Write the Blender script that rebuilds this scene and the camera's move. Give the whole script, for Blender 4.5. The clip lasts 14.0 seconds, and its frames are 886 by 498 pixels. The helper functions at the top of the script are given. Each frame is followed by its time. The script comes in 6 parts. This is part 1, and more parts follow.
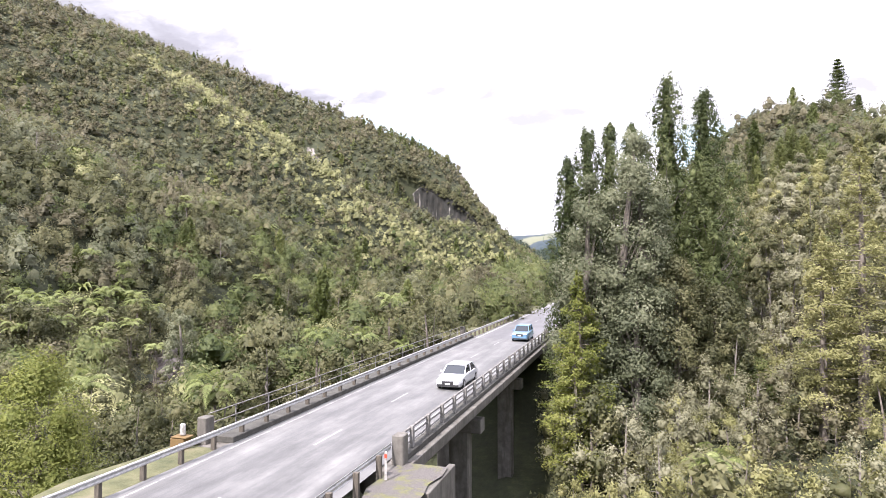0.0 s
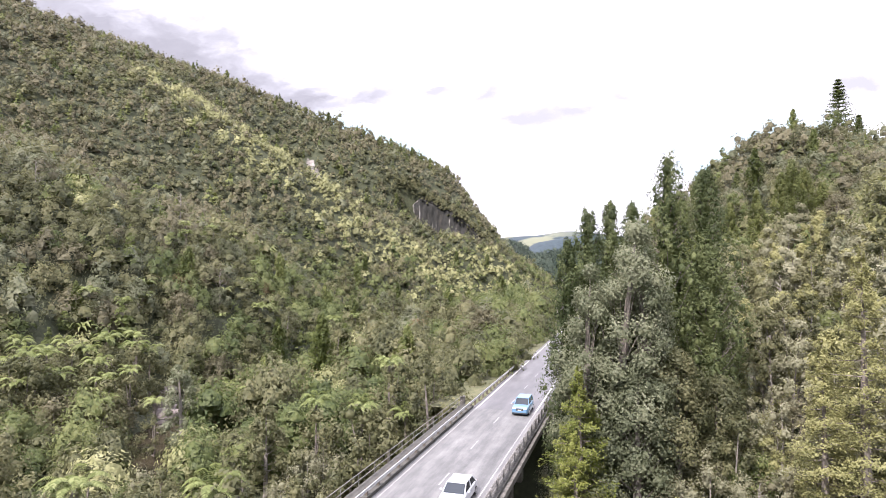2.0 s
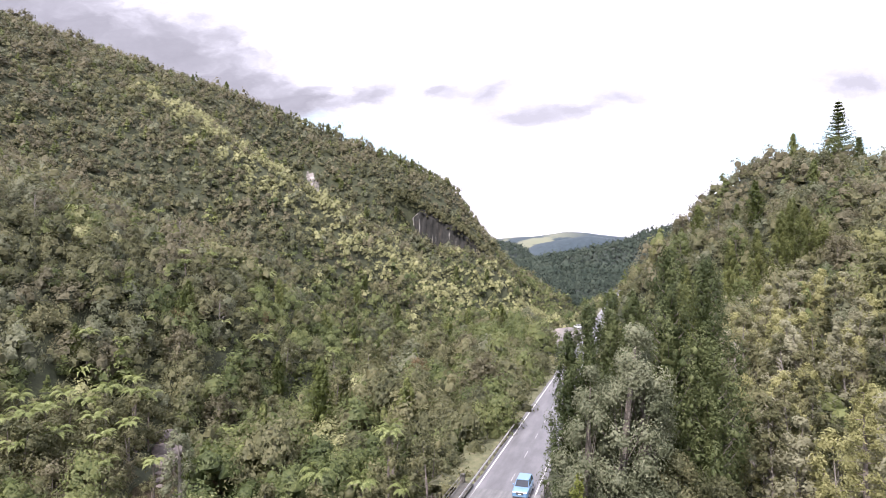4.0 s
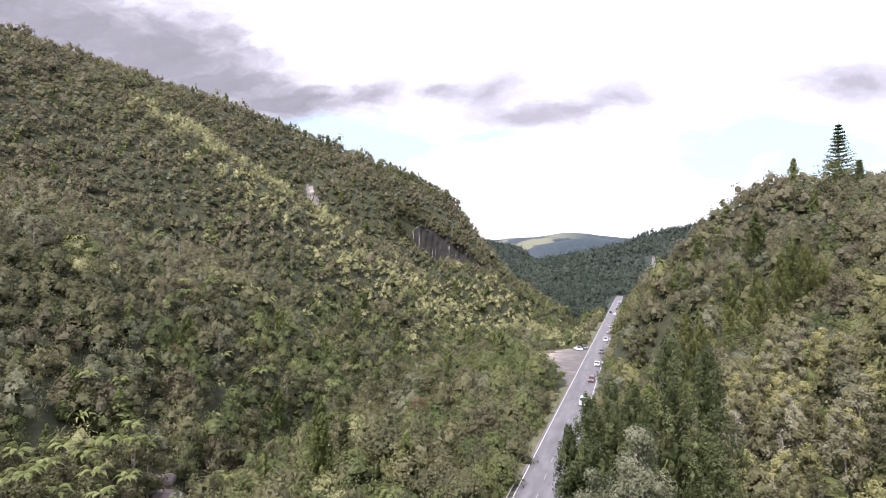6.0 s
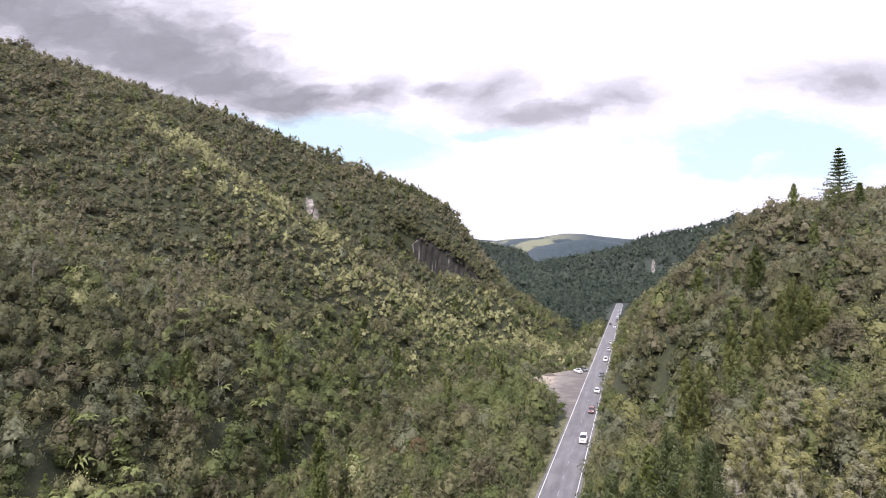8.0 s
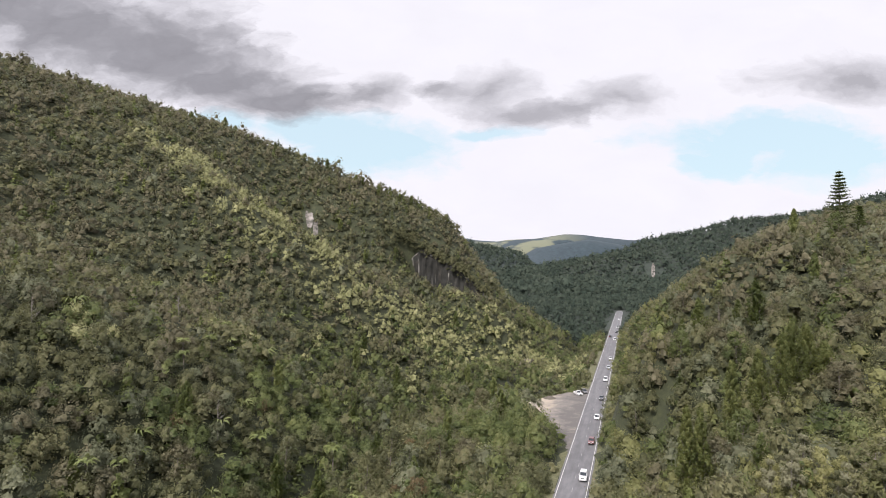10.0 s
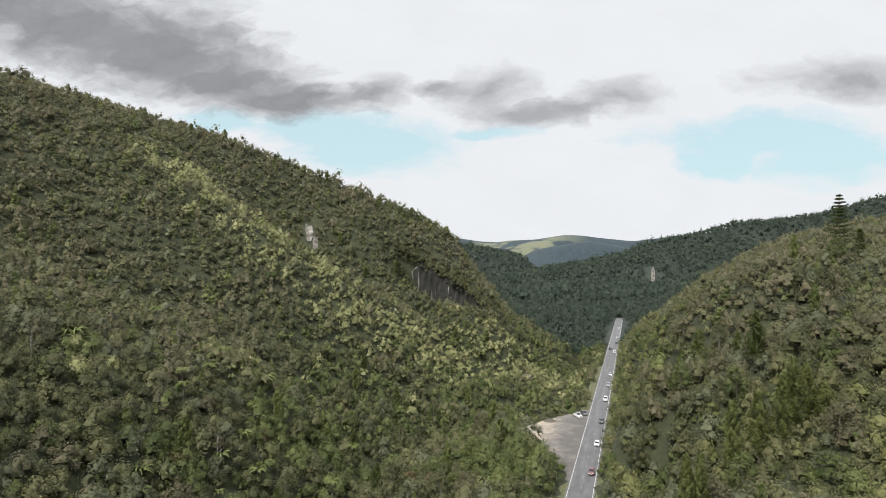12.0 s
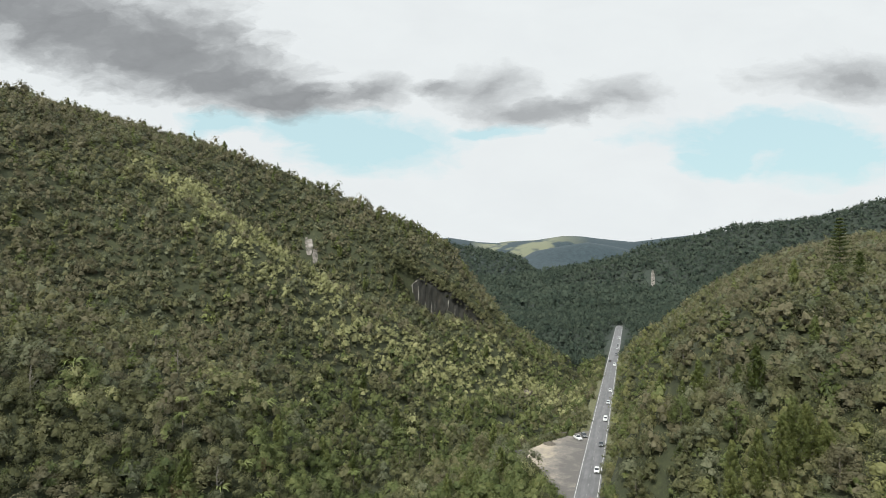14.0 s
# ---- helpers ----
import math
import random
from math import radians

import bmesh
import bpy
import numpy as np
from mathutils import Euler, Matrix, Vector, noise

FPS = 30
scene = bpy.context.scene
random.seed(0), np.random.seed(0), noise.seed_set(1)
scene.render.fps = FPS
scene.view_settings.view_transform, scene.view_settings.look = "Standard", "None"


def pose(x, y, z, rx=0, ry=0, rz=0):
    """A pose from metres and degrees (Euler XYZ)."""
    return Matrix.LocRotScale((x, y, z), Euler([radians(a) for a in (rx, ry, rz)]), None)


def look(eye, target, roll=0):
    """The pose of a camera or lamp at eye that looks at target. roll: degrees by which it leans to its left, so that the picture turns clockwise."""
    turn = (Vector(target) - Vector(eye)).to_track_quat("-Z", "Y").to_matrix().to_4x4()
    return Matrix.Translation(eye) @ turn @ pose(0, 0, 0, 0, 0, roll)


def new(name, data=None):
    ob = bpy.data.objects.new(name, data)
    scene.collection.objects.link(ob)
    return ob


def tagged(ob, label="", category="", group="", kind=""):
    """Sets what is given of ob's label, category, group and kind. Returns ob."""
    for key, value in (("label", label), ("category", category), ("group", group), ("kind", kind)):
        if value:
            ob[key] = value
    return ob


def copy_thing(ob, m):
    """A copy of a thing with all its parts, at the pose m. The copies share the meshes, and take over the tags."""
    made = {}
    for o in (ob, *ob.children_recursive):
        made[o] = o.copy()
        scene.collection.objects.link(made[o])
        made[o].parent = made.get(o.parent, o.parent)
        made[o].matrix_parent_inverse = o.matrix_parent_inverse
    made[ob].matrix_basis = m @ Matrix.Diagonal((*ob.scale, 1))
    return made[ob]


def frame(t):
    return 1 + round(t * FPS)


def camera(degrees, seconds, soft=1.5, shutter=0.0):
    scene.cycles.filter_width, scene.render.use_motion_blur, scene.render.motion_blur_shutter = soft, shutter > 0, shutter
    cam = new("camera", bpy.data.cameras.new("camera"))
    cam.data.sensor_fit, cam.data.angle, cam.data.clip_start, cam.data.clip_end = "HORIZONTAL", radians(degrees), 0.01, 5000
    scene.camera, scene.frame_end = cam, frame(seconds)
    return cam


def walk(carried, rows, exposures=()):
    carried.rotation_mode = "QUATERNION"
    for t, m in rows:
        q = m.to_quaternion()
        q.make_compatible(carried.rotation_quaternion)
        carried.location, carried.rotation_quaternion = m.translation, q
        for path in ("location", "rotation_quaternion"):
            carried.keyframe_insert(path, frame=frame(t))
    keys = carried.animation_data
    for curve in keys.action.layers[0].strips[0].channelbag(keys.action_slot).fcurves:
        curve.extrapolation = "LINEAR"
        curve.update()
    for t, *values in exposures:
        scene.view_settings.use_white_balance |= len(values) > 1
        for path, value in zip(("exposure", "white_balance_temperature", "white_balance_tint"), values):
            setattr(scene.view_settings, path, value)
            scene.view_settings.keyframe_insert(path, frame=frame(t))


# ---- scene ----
cam = camera(73.0, 14.0, soft=0.8)
EYE, CLIMB, TILT = 8.0, 63.0, 1.78
RISE = [
    (0.0, 0.0), (0.5, 0.0279), (1.0, 0.059), (1.5, 0.0925), (2.0, 0.1274), (2.5, 0.163), (3.0, 0.199),
    (5.5, 0.378), (6.0, 0.4145), (6.5, 0.4515), (7.0, 0.4885), (7.5, 0.5251), (8.0, 0.5614),
    (10.5, 0.7442), (11.0, 0.7804), (11.5, 0.817), (12.0, 0.8534), (12.5, 0.8896), (13.0, 0.9253), (13.5, 0.9624), (14.0, 0.9998),
]
EXPOSURES = [(0.0, 1.06, 6180, 21), (3.0, 0.88, 6140, 23), (5.5, 0.54, 6100, 24), (8.0, 0.29, 6150, 23), (10.5, 0.03, 6380, 14), (14.0, -0.07, 6380, 4)]
walk(cam, [(t, pose(0, 0, EYE + CLIMB * z, 90 + TILT - 0.4 * z, 0, -0.12 * z)) for t, z in RISE], EXPOSURES)

# ---- sky and sun ----
SUN_FROM = Vector((-0.34, -0.53, 0.78)).normalized()
sun = new("sun", bpy.data.lights.new("sun", "SUN"))
sun.data.energy, sun.data.angle, sun.data.color = 5.3, radians(3.0), (1.0, 0.95, 0.87)
sun.matrix_world = look(SUN_FROM * 500, (0, 0, 0))


class Graph:
    """Short-hand for building node trees."""

    def __init__(self, tree):
        self.tree = tree
        tree.nodes.clear()

    def add(self, kind, **sockets):
        node = self.tree.nodes.new(kind)
        for key, value in sockets.items():
            self.plug(node, key, value)
        return node

    def plug(self, node, key, value):
        names = {s.name.replace(" ", "_"): s for s in reversed(node.inputs)}
        socket = node.inputs[int(key[1:])] if key[0] == "i" and key[1:].isdigit() else names[key]
        if isinstance(value, bpy.types.Node):
            self.tree.links.new(first_out(value), socket)
        elif isinstance(value, bpy.types.NodeSocket):
            self.tree.links.new(value, socket)
        else:
            socket.default_value = (*value, 1) if isinstance(value, tuple) and len(value) == 3 and socket.type == "RGBA" else value

    def mix(self, fac, a, b, blend="MIX"):
        node = self.tree.nodes.new("ShaderNodeMix")
        node.data_type, node.blend_type = "RGBA", blend
        for i, value in ((0, fac), (6, a), (7, b)):
            self.plug(node, "i%d" % i, value)
        return node.outputs[2]

    def math(self, op, a, b=0.0, clamp=False):
        node = self.tree.nodes.new("ShaderNodeMath")
        node.operation, node.use_clamp = op, clamp
        self.plug(node, "i0", a)
        self.plug(node, "i1", b)
        return node.outputs[0]

    def ramp(self, fac, stops):
        node = self.tree.nodes.new("ShaderNodeValToRGB")
        els = node.color_ramp.elements
        while len(els) < len(stops):
            els.new(0.5)
        for el, (p, c) in zip(els, stops):
            el.position, el.color = p, (*c, 1) if isinstance(c, tuple) else (c, c, c, 1)
        self.plug(node, "i0", fac)
        return node.outputs[0]


def first_out(node):
    return node.outputs[0]


world = bpy.data.worlds.new("world")
scene.world = world
world.use_nodes = True
g = Graph(world.node_tree)
sky = g.add("ShaderNodeTexSky")
sky.sky_type, sky.sun_disc = "NISHITA", False
sky.sun_elevation, sky.sun_rotation = math.asin(SUN_FROM.z), math.atan2(SUN_FROM.x, SUN_FROM.y)
sky.air_density, sky.dust_density, sky.ozone_density = 1.2, 1.0, 2.0
blue = g.mix(1.0, sky.outputs[0], (0.13, 0.13, 0.13), "MULTIPLY")
way = g.add("ShaderNodeTexCoord").outputs["Generated"]
xyz = g.add("ShaderNodeSeparateXYZ", Vector=way)
# The cloud sheet is laid out on a flat ceiling seen in perspective.
ahead = g.math("MAXIMUM", xyz.outputs[1], 0.08)
across0 = g.math("DIVIDE", xyz.outputs[0], ahead)
up0 = g.math("DIVIDE", xyz.outputs[2], ahead)
drift = g.add("ShaderNodeTexNoise", Vector=g.add("ShaderNodeCombineXYZ", X=across0, Y=g.math("MULTIPLY", up0, 2.2), Z=3.0), Scale=6.5, Detail=6.0, Roughness=0.6)
push = g.add("ShaderNodeSeparateColor", Color=drift.outputs["Color"])
across = g.math("ADD", across0, g.math("MULTIPLY", g.math("SUBTRACT", push.outputs[0], 0.5), 0.13))
up = g.math("ADD", up0, g.math("MULTIPLY", g.math("SUBTRACT", push.outputs[1], 0.5), 0.07))
flat = g.add("ShaderNodeCombineXYZ", X=across, Y=g.math("MULTIPLY", up, 1.9), Z=0.0)
wisps = g.add("ShaderNodeTexNoise", Vector=flat, Scale=7.0, Detail=7.0, Roughness=0.55, Distortion=0.3)
puffs = g.add("ShaderNodeTexNoise", Vector=flat, Scale=24.0, Detail=6.0, Roughness=0.6)


def bank(cx, cy, wx, wy, soft=0.75):
    """A soft-edged patch in the cloud sheet, torn up by noise."""
    dx = g.math("DIVIDE", g.math("SUBTRACT", across, cx), wx)
    dy = g.math("DIVIDE", g.math("SUBTRACT", up, cy), wy)
    r = g.math("SQRT", g.math("ADD", g.math("MULTIPLY", dx, dx), g.math("MULTIPLY", dy, dy)))
    torn = g.math("ADD", r, g.math("MULTIPLY", g.math("SUBTRACT", wisps.outputs[0], 0.5), -1.1))
    torn = g.math("ADD", torn, g.math("MULTIPLY", g.math("SUBTRACT", puffs.outputs[0], 0.5), -0.6))
    return g.math("SUBTRACT", 1.0, g.math("DIVIDE", g.math("SUBTRACT", torn, 1 - soft), soft, True), True)


grey = None
for spot in ((-0.62, 0.405, 0.34, 0.085), (-0.48, 0.355, 0.24, 0.080), (-0.38, 0.310, 0.22, 0.062), (-0.265, 0.276, 0.17, 0.040), (-0.76, 0.45, 0.28, 0.06)):
    patch = bank(*spot)
    grey = patch if grey is None else g.math("ADD", grey, g.math("MULTIPLY", patch, g.math("SUBTRACT", 1.0, grey)), True)
thin_grey = None
for spot in ((-0.112, 0.287, 0.075, 0.045), (0.085, 0.292, 0.105, 0.056), (0.150, 0.247, 0.13, 0.026), (0.308, 0.280, 0.110, 0.042), (0.23, 0.258, 0.10, 0.020), (0.70, 0.312, 0.20, 0.052), (0.0, 0.295, 0.05, 0.016)):
    patch = bank(*spot, soft=0.9)
    thin_grey = patch if thin_grey is None else g.math("ADD", thin_grey, g.math("MULTIPLY", patch, g.math("SUBTRACT", 1.0, thin_grey)), True)
gap = None
for spot in ((-0.363, 0.237, 0.08, 0.028), (-0.127, 0.200, 0.19, 0.058), (-0.22, 0.226, 0.13, 0.034), (0.095, 0.219, 0.09, 0.018), (0.534, 0.213, 0.25, 0.052), (0.64, 0.178, 0.18, 0.060), (0.46, 0.172, 0.10, 0.036)):
    patch = bank(*spot, soft=0.5)
    gap = patch if gap is None else g.math("MAXIMUM", gap, patch)
low = g.math("DIVIDE", g.math("SUBTRACT", up, 0.06), 0.10, True)
white = g.mix(wisps.outputs[0], (0.84, 0.84, 0.87), (0.94, 0.94, 0.96))
cloud = g.mix(g.math("MULTIPLY", g.math("MULTIPLY", gap, low), 0.95), white, g.mix(0.8, blue, (0.67, 0.87, 0.91)))
cloud = g.mix(g.math("MULTIPLY", thin_grey, 0.95), cloud, (0.43, 0.43, 0.45))
cloud = g.mix(g.math("MULTIPLY", grey, 0.95), cloud, g.mix(puffs.outputs[0], (0.23, 0.23, 0.245), (0.36, 0.36, 0.38)))
front = g.math("DIVIDE", g.math("SUBTRACT", xyz.outputs[1], 0.1), 0.25, True)
back = g.mix(g.ramp(wisps.outputs[0], [(0.35, 0.0), (0.6, 1.0)]), g.mix(0.5, blue, (0.55, 0.6, 0.66)), (0.85, 0.85, 0.87))
# Thin bright cloud grows stronger towards the zenith, where the sun stands behind it.
zenith = g.math("DIVIDE", g.math("SUBTRACT", xyz.outputs[2], 0.42), 0.5, True)
light = g.add("ShaderNodeBackground", Color=g.mix(front, back, cloud), Strength=g.math("ADD", 1.0, g.math("MULTIPLY", zenith, 1.5)))
g.add("ShaderNodeOutputWorld", Surface=light)


# ---- materials ----
def material(name, build):
    m = bpy.data.materials.new(name)
    m.use_nodes = True
    graph = Graph(m.node_tree)
    graph.add("ShaderNodeOutputMaterial", Surface=build(graph))
    return m


def place(g):
    return g.add("ShaderNodeTexCoord").outputs["Object"]


def spot_noise(g, scale, detail=4.0, rough=0.55, where=None):
    return g.add("ShaderNodeTexNoise", Vector=where or place(g), Scale=scale, Detail=detail, Roughness=rough).outputs[0]


def relief(g, height, strength, distance=0.02):
    return g.add("ShaderNodeBump", Height=height, Strength=strength, Distance=distance)


def surface(g, colour, rough=0.8, metal=0.0, bump=None, spec=0.5):
    p = g.add("ShaderNodeBsdfPrincipled", Base_Color=colour, Roughness=rough, Metallic=metal)
    g.plug(p, "Specular_IOR_Level", spec)
    if bump is not None:
        g.plug(p, "Normal", bump)
    return p


def foliage(name, dark, mid, pale, shine=0.55, thin=0.46, spec=0.25):
    """Leaves: every leaf, every plant and every patch of bush differs in tone."""
    def build(g):
        leaf = g.add("ShaderNodeNewGeometry").outputs["Random Per Island"]
        plant = g.add("ShaderNodeAttribute")
        plant.attribute_name = "tone"
        plant = plant.outputs["Fac"]
        ob = g.add("ShaderNodeObjectInfo").outputs["Random"]
        where = g.add("ShaderNodeNewGeometry").outputs["Position"]
        patch = spot_noise(g, 0.035, 3.0, 0.6, where)
        t = g.math("ADD", g.math("ADD", -0.03, g.math("MULTIPLY", leaf, 0.48)), g.math("MULTIPLY", g.math("FRACT", g.math("ADD", plant, ob)), 0.56))
        tuft = spot_noise(g, 1.7, 3.0, 0.75, where)
        t = g.math("ADD", t, g.math("MULTIPLY", g.math("SUBTRACT", tuft, 0.5), 0.30))
        grain = spot_noise(g, 6.5, 2.0, 0.6, where)
        t = g.math("ADD", t, g.math("MULTIPLY", g.math("SUBTRACT", grain, 0.5), 0.36))
        t = g.math("ADD", t, g.math("MULTIPLY", g.math("SUBTRACT", patch, 0.5), 0.9), True)
        c = g.ramp(t, [(0.0, dark), (0.45, mid), (0.95, pale)])
        body = surface(g, c, shine, bump=relief(g, g.math("ADD", g.math("MULTIPLY", tuft, 0.7), g.math("MULTIPLY", grain, 0.3)), 0.3, 0.3), spec=spec)
        glow = g.add("ShaderNodeBsdfTranslucent", Color=c)
        return g.add("ShaderNodeMixShader", i0=thin, i1=body, i2=glow)
    return material(name, build)


M = {}
M["bush"] = foliage("bush_leaves", (0.059, 0.066, 0.030), (0.120, 0.122, 0.056), (0.204, 0.195, 0.097))
M["green_bush"] = foliage("green_bush_leaves", (0.055, 0.076, 0.024), (0.109, 0.132, 0.045), (0.190, 0.205, 0.077))
M["brown_bush"] = foliage("brownish_bush_leaves", (0.076, 0.072, 0.039), (0.142, 0.130, 0.074), (0.209, 0.190, 0.113))
M["grey_bush"] = foliage("silvery_leaves", (0.185, 0.182, 0.108), (0.265, 0.258, 0.160), (0.350, 0.338, 0.222))
M["silver_green"] = foliage("silver_green_leaves", (0.070, 0.082, 0.043), (0.145, 0.160, 0.090), (0.275, 0.285, 0.180))
# Spur growth: pale olive, brightened to imitate sun on the slope.
M["pale_bush"] = foliage("pale_olive_leaves", (0.170, 0.176, 0.078), (0.290, 0.292, 0.135), (0.405, 0.395, 0.200))
M["yellowish"] = foliage("yellowish_leaves", (0.090, 0.096, 0.035), (0.166, 0.170, 0.065), (0.242, 0.240, 0.100))
M["sage"] = foliage("sage_leaves", (0.085, 0.096, 0.054), (0.147, 0.156, 0.090), (0.214, 0.218, 0.132))
M["dark_conifer"] = foliage("dark_conifer_needles", (0.034, 0.048, 0.014), (0.078, 0.098, 0.026), (0.142, 0.162, 0.045))
M["fresh"] = foliage("fresh_green_leaves", (0.066, 0.086, 0.024), (0.130, 0.152, 0.046), (0.225, 0.238, 0.085))
M["bridge_conifer"] = foliage("deep_green_needles", (0.034, 0.048, 0.018), (0.078, 0.100, 0.036), (0.160, 0.180, 0.072))
M["conifer"] = foliage("conifer_needles", (0.063, 0.082, 0.026), (0.135, 0.158, 0.050), (0.242, 0.264, 0.091))
M["slope_conifer"] = foliage("yellowish_conifer_needles", (0.044, 0.058, 0.016), (0.098, 0.116, 0.034), (0.185, 0.196, 0.064))
M["yellow"] = foliage("yellow_green_leaves", (0.160, 0.160, 0.062), (0.270, 0.265, 0.110), (0.380, 0.362, 0.170))
M["lime"] = foliage("lime_green_leaves", (0.105, 0.130, 0.026), (0.195, 0.215, 0.052), (0.300, 0.305, 0.095))
M["rust"] = foliage("rusty_leaves", (0.095, 0.075, 0.039), (0.157, 0.115, 0.057), (0.228, 0.175, 0.091))
M["fern"] = foliage("fern_fronds", (0.104, 0.130, 0.039), (0.190, 0.220, 0.074), (0.294, 0.320, 0.131))
# Far leaves: cloud shade and distance haze are mixed into this colour.
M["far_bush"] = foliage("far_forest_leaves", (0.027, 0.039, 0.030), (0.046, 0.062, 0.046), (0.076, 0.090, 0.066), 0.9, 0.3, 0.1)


def bark_look(g):
    n = spot_noise(g, 3.0, 6.0, 0.7)
    return surface(g, g.ramp(n, [(0.3, (0.07, 0.055, 0.045)), (0.7, (0.24, 0.21, 0.18))]), 0.9, bump=relief(g, n, 0.5, 0.03))


def pale_bark_look(g):
    n = spot_noise(g, 4.0, 5.0, 0.7)
    return surface(g, g.ramp(n, [(0.3, (0.13, 0.112, 0.095)), (0.7, (0.29, 0.262, 0.23))]), 0.9, bump=relief(g, n, 0.4, 0.02))


M["bark"] = material("dark_bark", bark_look)
M["pale_bark"] = material("pale_bark", pale_bark_look)


def ground_look(g):
    """Leaf litter and moss, gravel where it is worn; far hills carry paler pasture and painted haze."""
    where = g.add("ShaderNodeNewGeometry").outputs["Position"]
    n = spot_noise(g, 0.25, 8.0, 0.65, where)
    fine = spot_noise(g, 3.0, 5.0, 0.7, where)
    # Litter colour darkened so that gaps between crowns look like shadow.
    litter = g.ramp(g.math("ADD", g.math("MULTIPLY", n, 0.45), g.math("MULTIPLY", spot_noise(g, 1.1, 6.0, 0.8, where), 0.55)), [(0.38, (0.015, 0.018, 0.007)), (0.54, (0.032, 0.037, 0.014)), (0.68, (0.066, 0.068, 0.029))])
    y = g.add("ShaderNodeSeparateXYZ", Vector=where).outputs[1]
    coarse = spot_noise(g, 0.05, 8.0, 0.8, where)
    # Far growth turns bluer with distance: haze put into the base colour.
    hazed_woods = g.mix(g.math("DIVIDE", g.math("SUBTRACT", y, 1500.0), 900.0, True), g.ramp(coarse, [(0.35, (0.010, 0.016, 0.011)), (0.65, (0.026, 0.036, 0.024))]), g.ramp(coarse, [(0.35, (0.013, 0.024, 0.030)), (0.65, (0.030, 0.046, 0.054))]))
    c = g.mix(g.math("DIVIDE", g.math("SUBTRACT", y, 430.0), 90.0, True), litter, hazed_woods)
    field = g.ramp(spot_noise(g, 0.0035, 3.0, 0.55, where), [(0.47, 0.0), (0.52, 1.0)])
    x = g.add("ShaderNodeSeparateXYZ", Vector=where).outputs[0]
    farm = g.math("MULTIPLY", g.math("DIVIDE", g.math("SUBTRACT", x, 150.0), 150.0, True), g.math("DIVIDE", g.math("SUBTRACT", 950.0, x), 300.0, True))
    field = g.math("MULTIPLY", g.math("MULTIPLY", field, farm), g.math("DIVIDE", g.math("SUBTRACT", y, 3000.0), 300.0, True))
    # Pasture, its green dulled for the same haze.
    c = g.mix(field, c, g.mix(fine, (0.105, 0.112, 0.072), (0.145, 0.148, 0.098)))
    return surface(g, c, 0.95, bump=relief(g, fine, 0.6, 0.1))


def asphalt_look(g):
    """Chip seal: dark aggregate, bleached wheel tracks running along the lane, patches."""
    where = place(g)
    grit = spot_noise(g, 60.0, 4.0, 0.8)
    bands = g.add("ShaderNodeMapping", Vector=where, Scale=(0.55, 0.02, 1.0))
    streak = spot_noise(g, 1.3, 2.0, 0.5, bands)
    blotch = spot_noise(g, 0.5, 6.0, 0.65, g.add("ShaderNodeMapping", Vector=where, Scale=(1.0, 0.3, 1.0)))
    c = g.ramp(g.math("ADD", g.math("MULTIPLY", streak, 0.42), g.math("MULTIPLY", blotch, 0.6)),
               [(0.34, (0.055, 0.053, 0.054)), (0.5, (0.094, 0.091, 0.093)), (0.66, (0.150, 0.146, 0.148))])
    c = g.mix(g.math("MULTIPLY", grit, 0.35), c, (0.05, 0.05, 0.05))
    return surface(g, c, 0.62, bump=relief(g, grit, 0.35, 0.01), spec=0.6)


def pale_seal_look(g):
    """Bleached seal with dark oily streaks, patches and washed stains."""
    where = place(g)
    grit = spot_noise(g, 45.0, 4.0, 0.8)
    streak = spot_noise(g, 1.0, 5.0, 0.65, g.add("ShaderNodeMapping", Vector=where, Scale=(0.9, 0.07, 1.0)))
    blotch = spot_noise(g, 0.55, 7.0, 0.75, g.add("ShaderNodeMapping", Vector=where, Scale=(1.0, 0.45, 1.0)))
    t = g.math("ADD", g.math("MULTIPLY", streak, 0.6), g.math("MULTIPLY", blotch, 0.5))
    c = g.ramp(t, [(0.40, (0.055, 0.054, 0.052)), (0.52, (0.098, 0.096, 0.092)), (0.62, (0.150, 0.147, 0.139)), (0.72, (0.215, 0.21, 0.198))])
    c = g.mix(g.math("MULTIPLY", grit, 0.3), c, (0.07, 0.07, 0.07))
    return surface(g, c, 0.6, bump=relief(g, grit, 0.35, 0.01), spec=0.55)


def concrete_look(g):
    n = spot_noise(g, 1.2, 8.0, 0.7)
    drip = spot_noise(g, 2.0, 4.0, 0.6, g.add("ShaderNodeMapping", Vector=place(g), Scale=(1.0, 1.0, 0.15)))
    c = g.ramp(n, [(0.3, (0.060, 0.055, 0.046)), (0.7, (0.165, 0.152, 0.132))])
    c = g.mix(g.ramp(drip, [(0.46, 0.0), (0.66, 0.8)]), c, (0.060, 0.053, 0.042))
    return surface(g, c, 0.88, bump=relief(g, spot_noise(g, 25.0), 0.3, 0.01))


def stained_shaded_look(g):
    """Stained concrete, its colour darkened further for the shade under the guard rail."""
    n = spot_noise(g, 1.6, 8.0, 0.75)
    return surface(g, g.ramp(n, [(0.35, (0.034, 0.032, 0.027)), (0.6, (0.072, 0.068, 0.058)), (0.78, (0.135, 0.128, 0.11))]), 0.9, bump=relief(g, n, 0.4, 0.02))


def galvanised_look(g):
    n = spot_noise(g, 6.0, 5.0, 0.6)
    return surface(g, g.ramp(n, [(0.3, (0.30, 0.295, 0.285)), (0.7, (0.50, 0.49, 0.475))]), 0.6, 0.35)


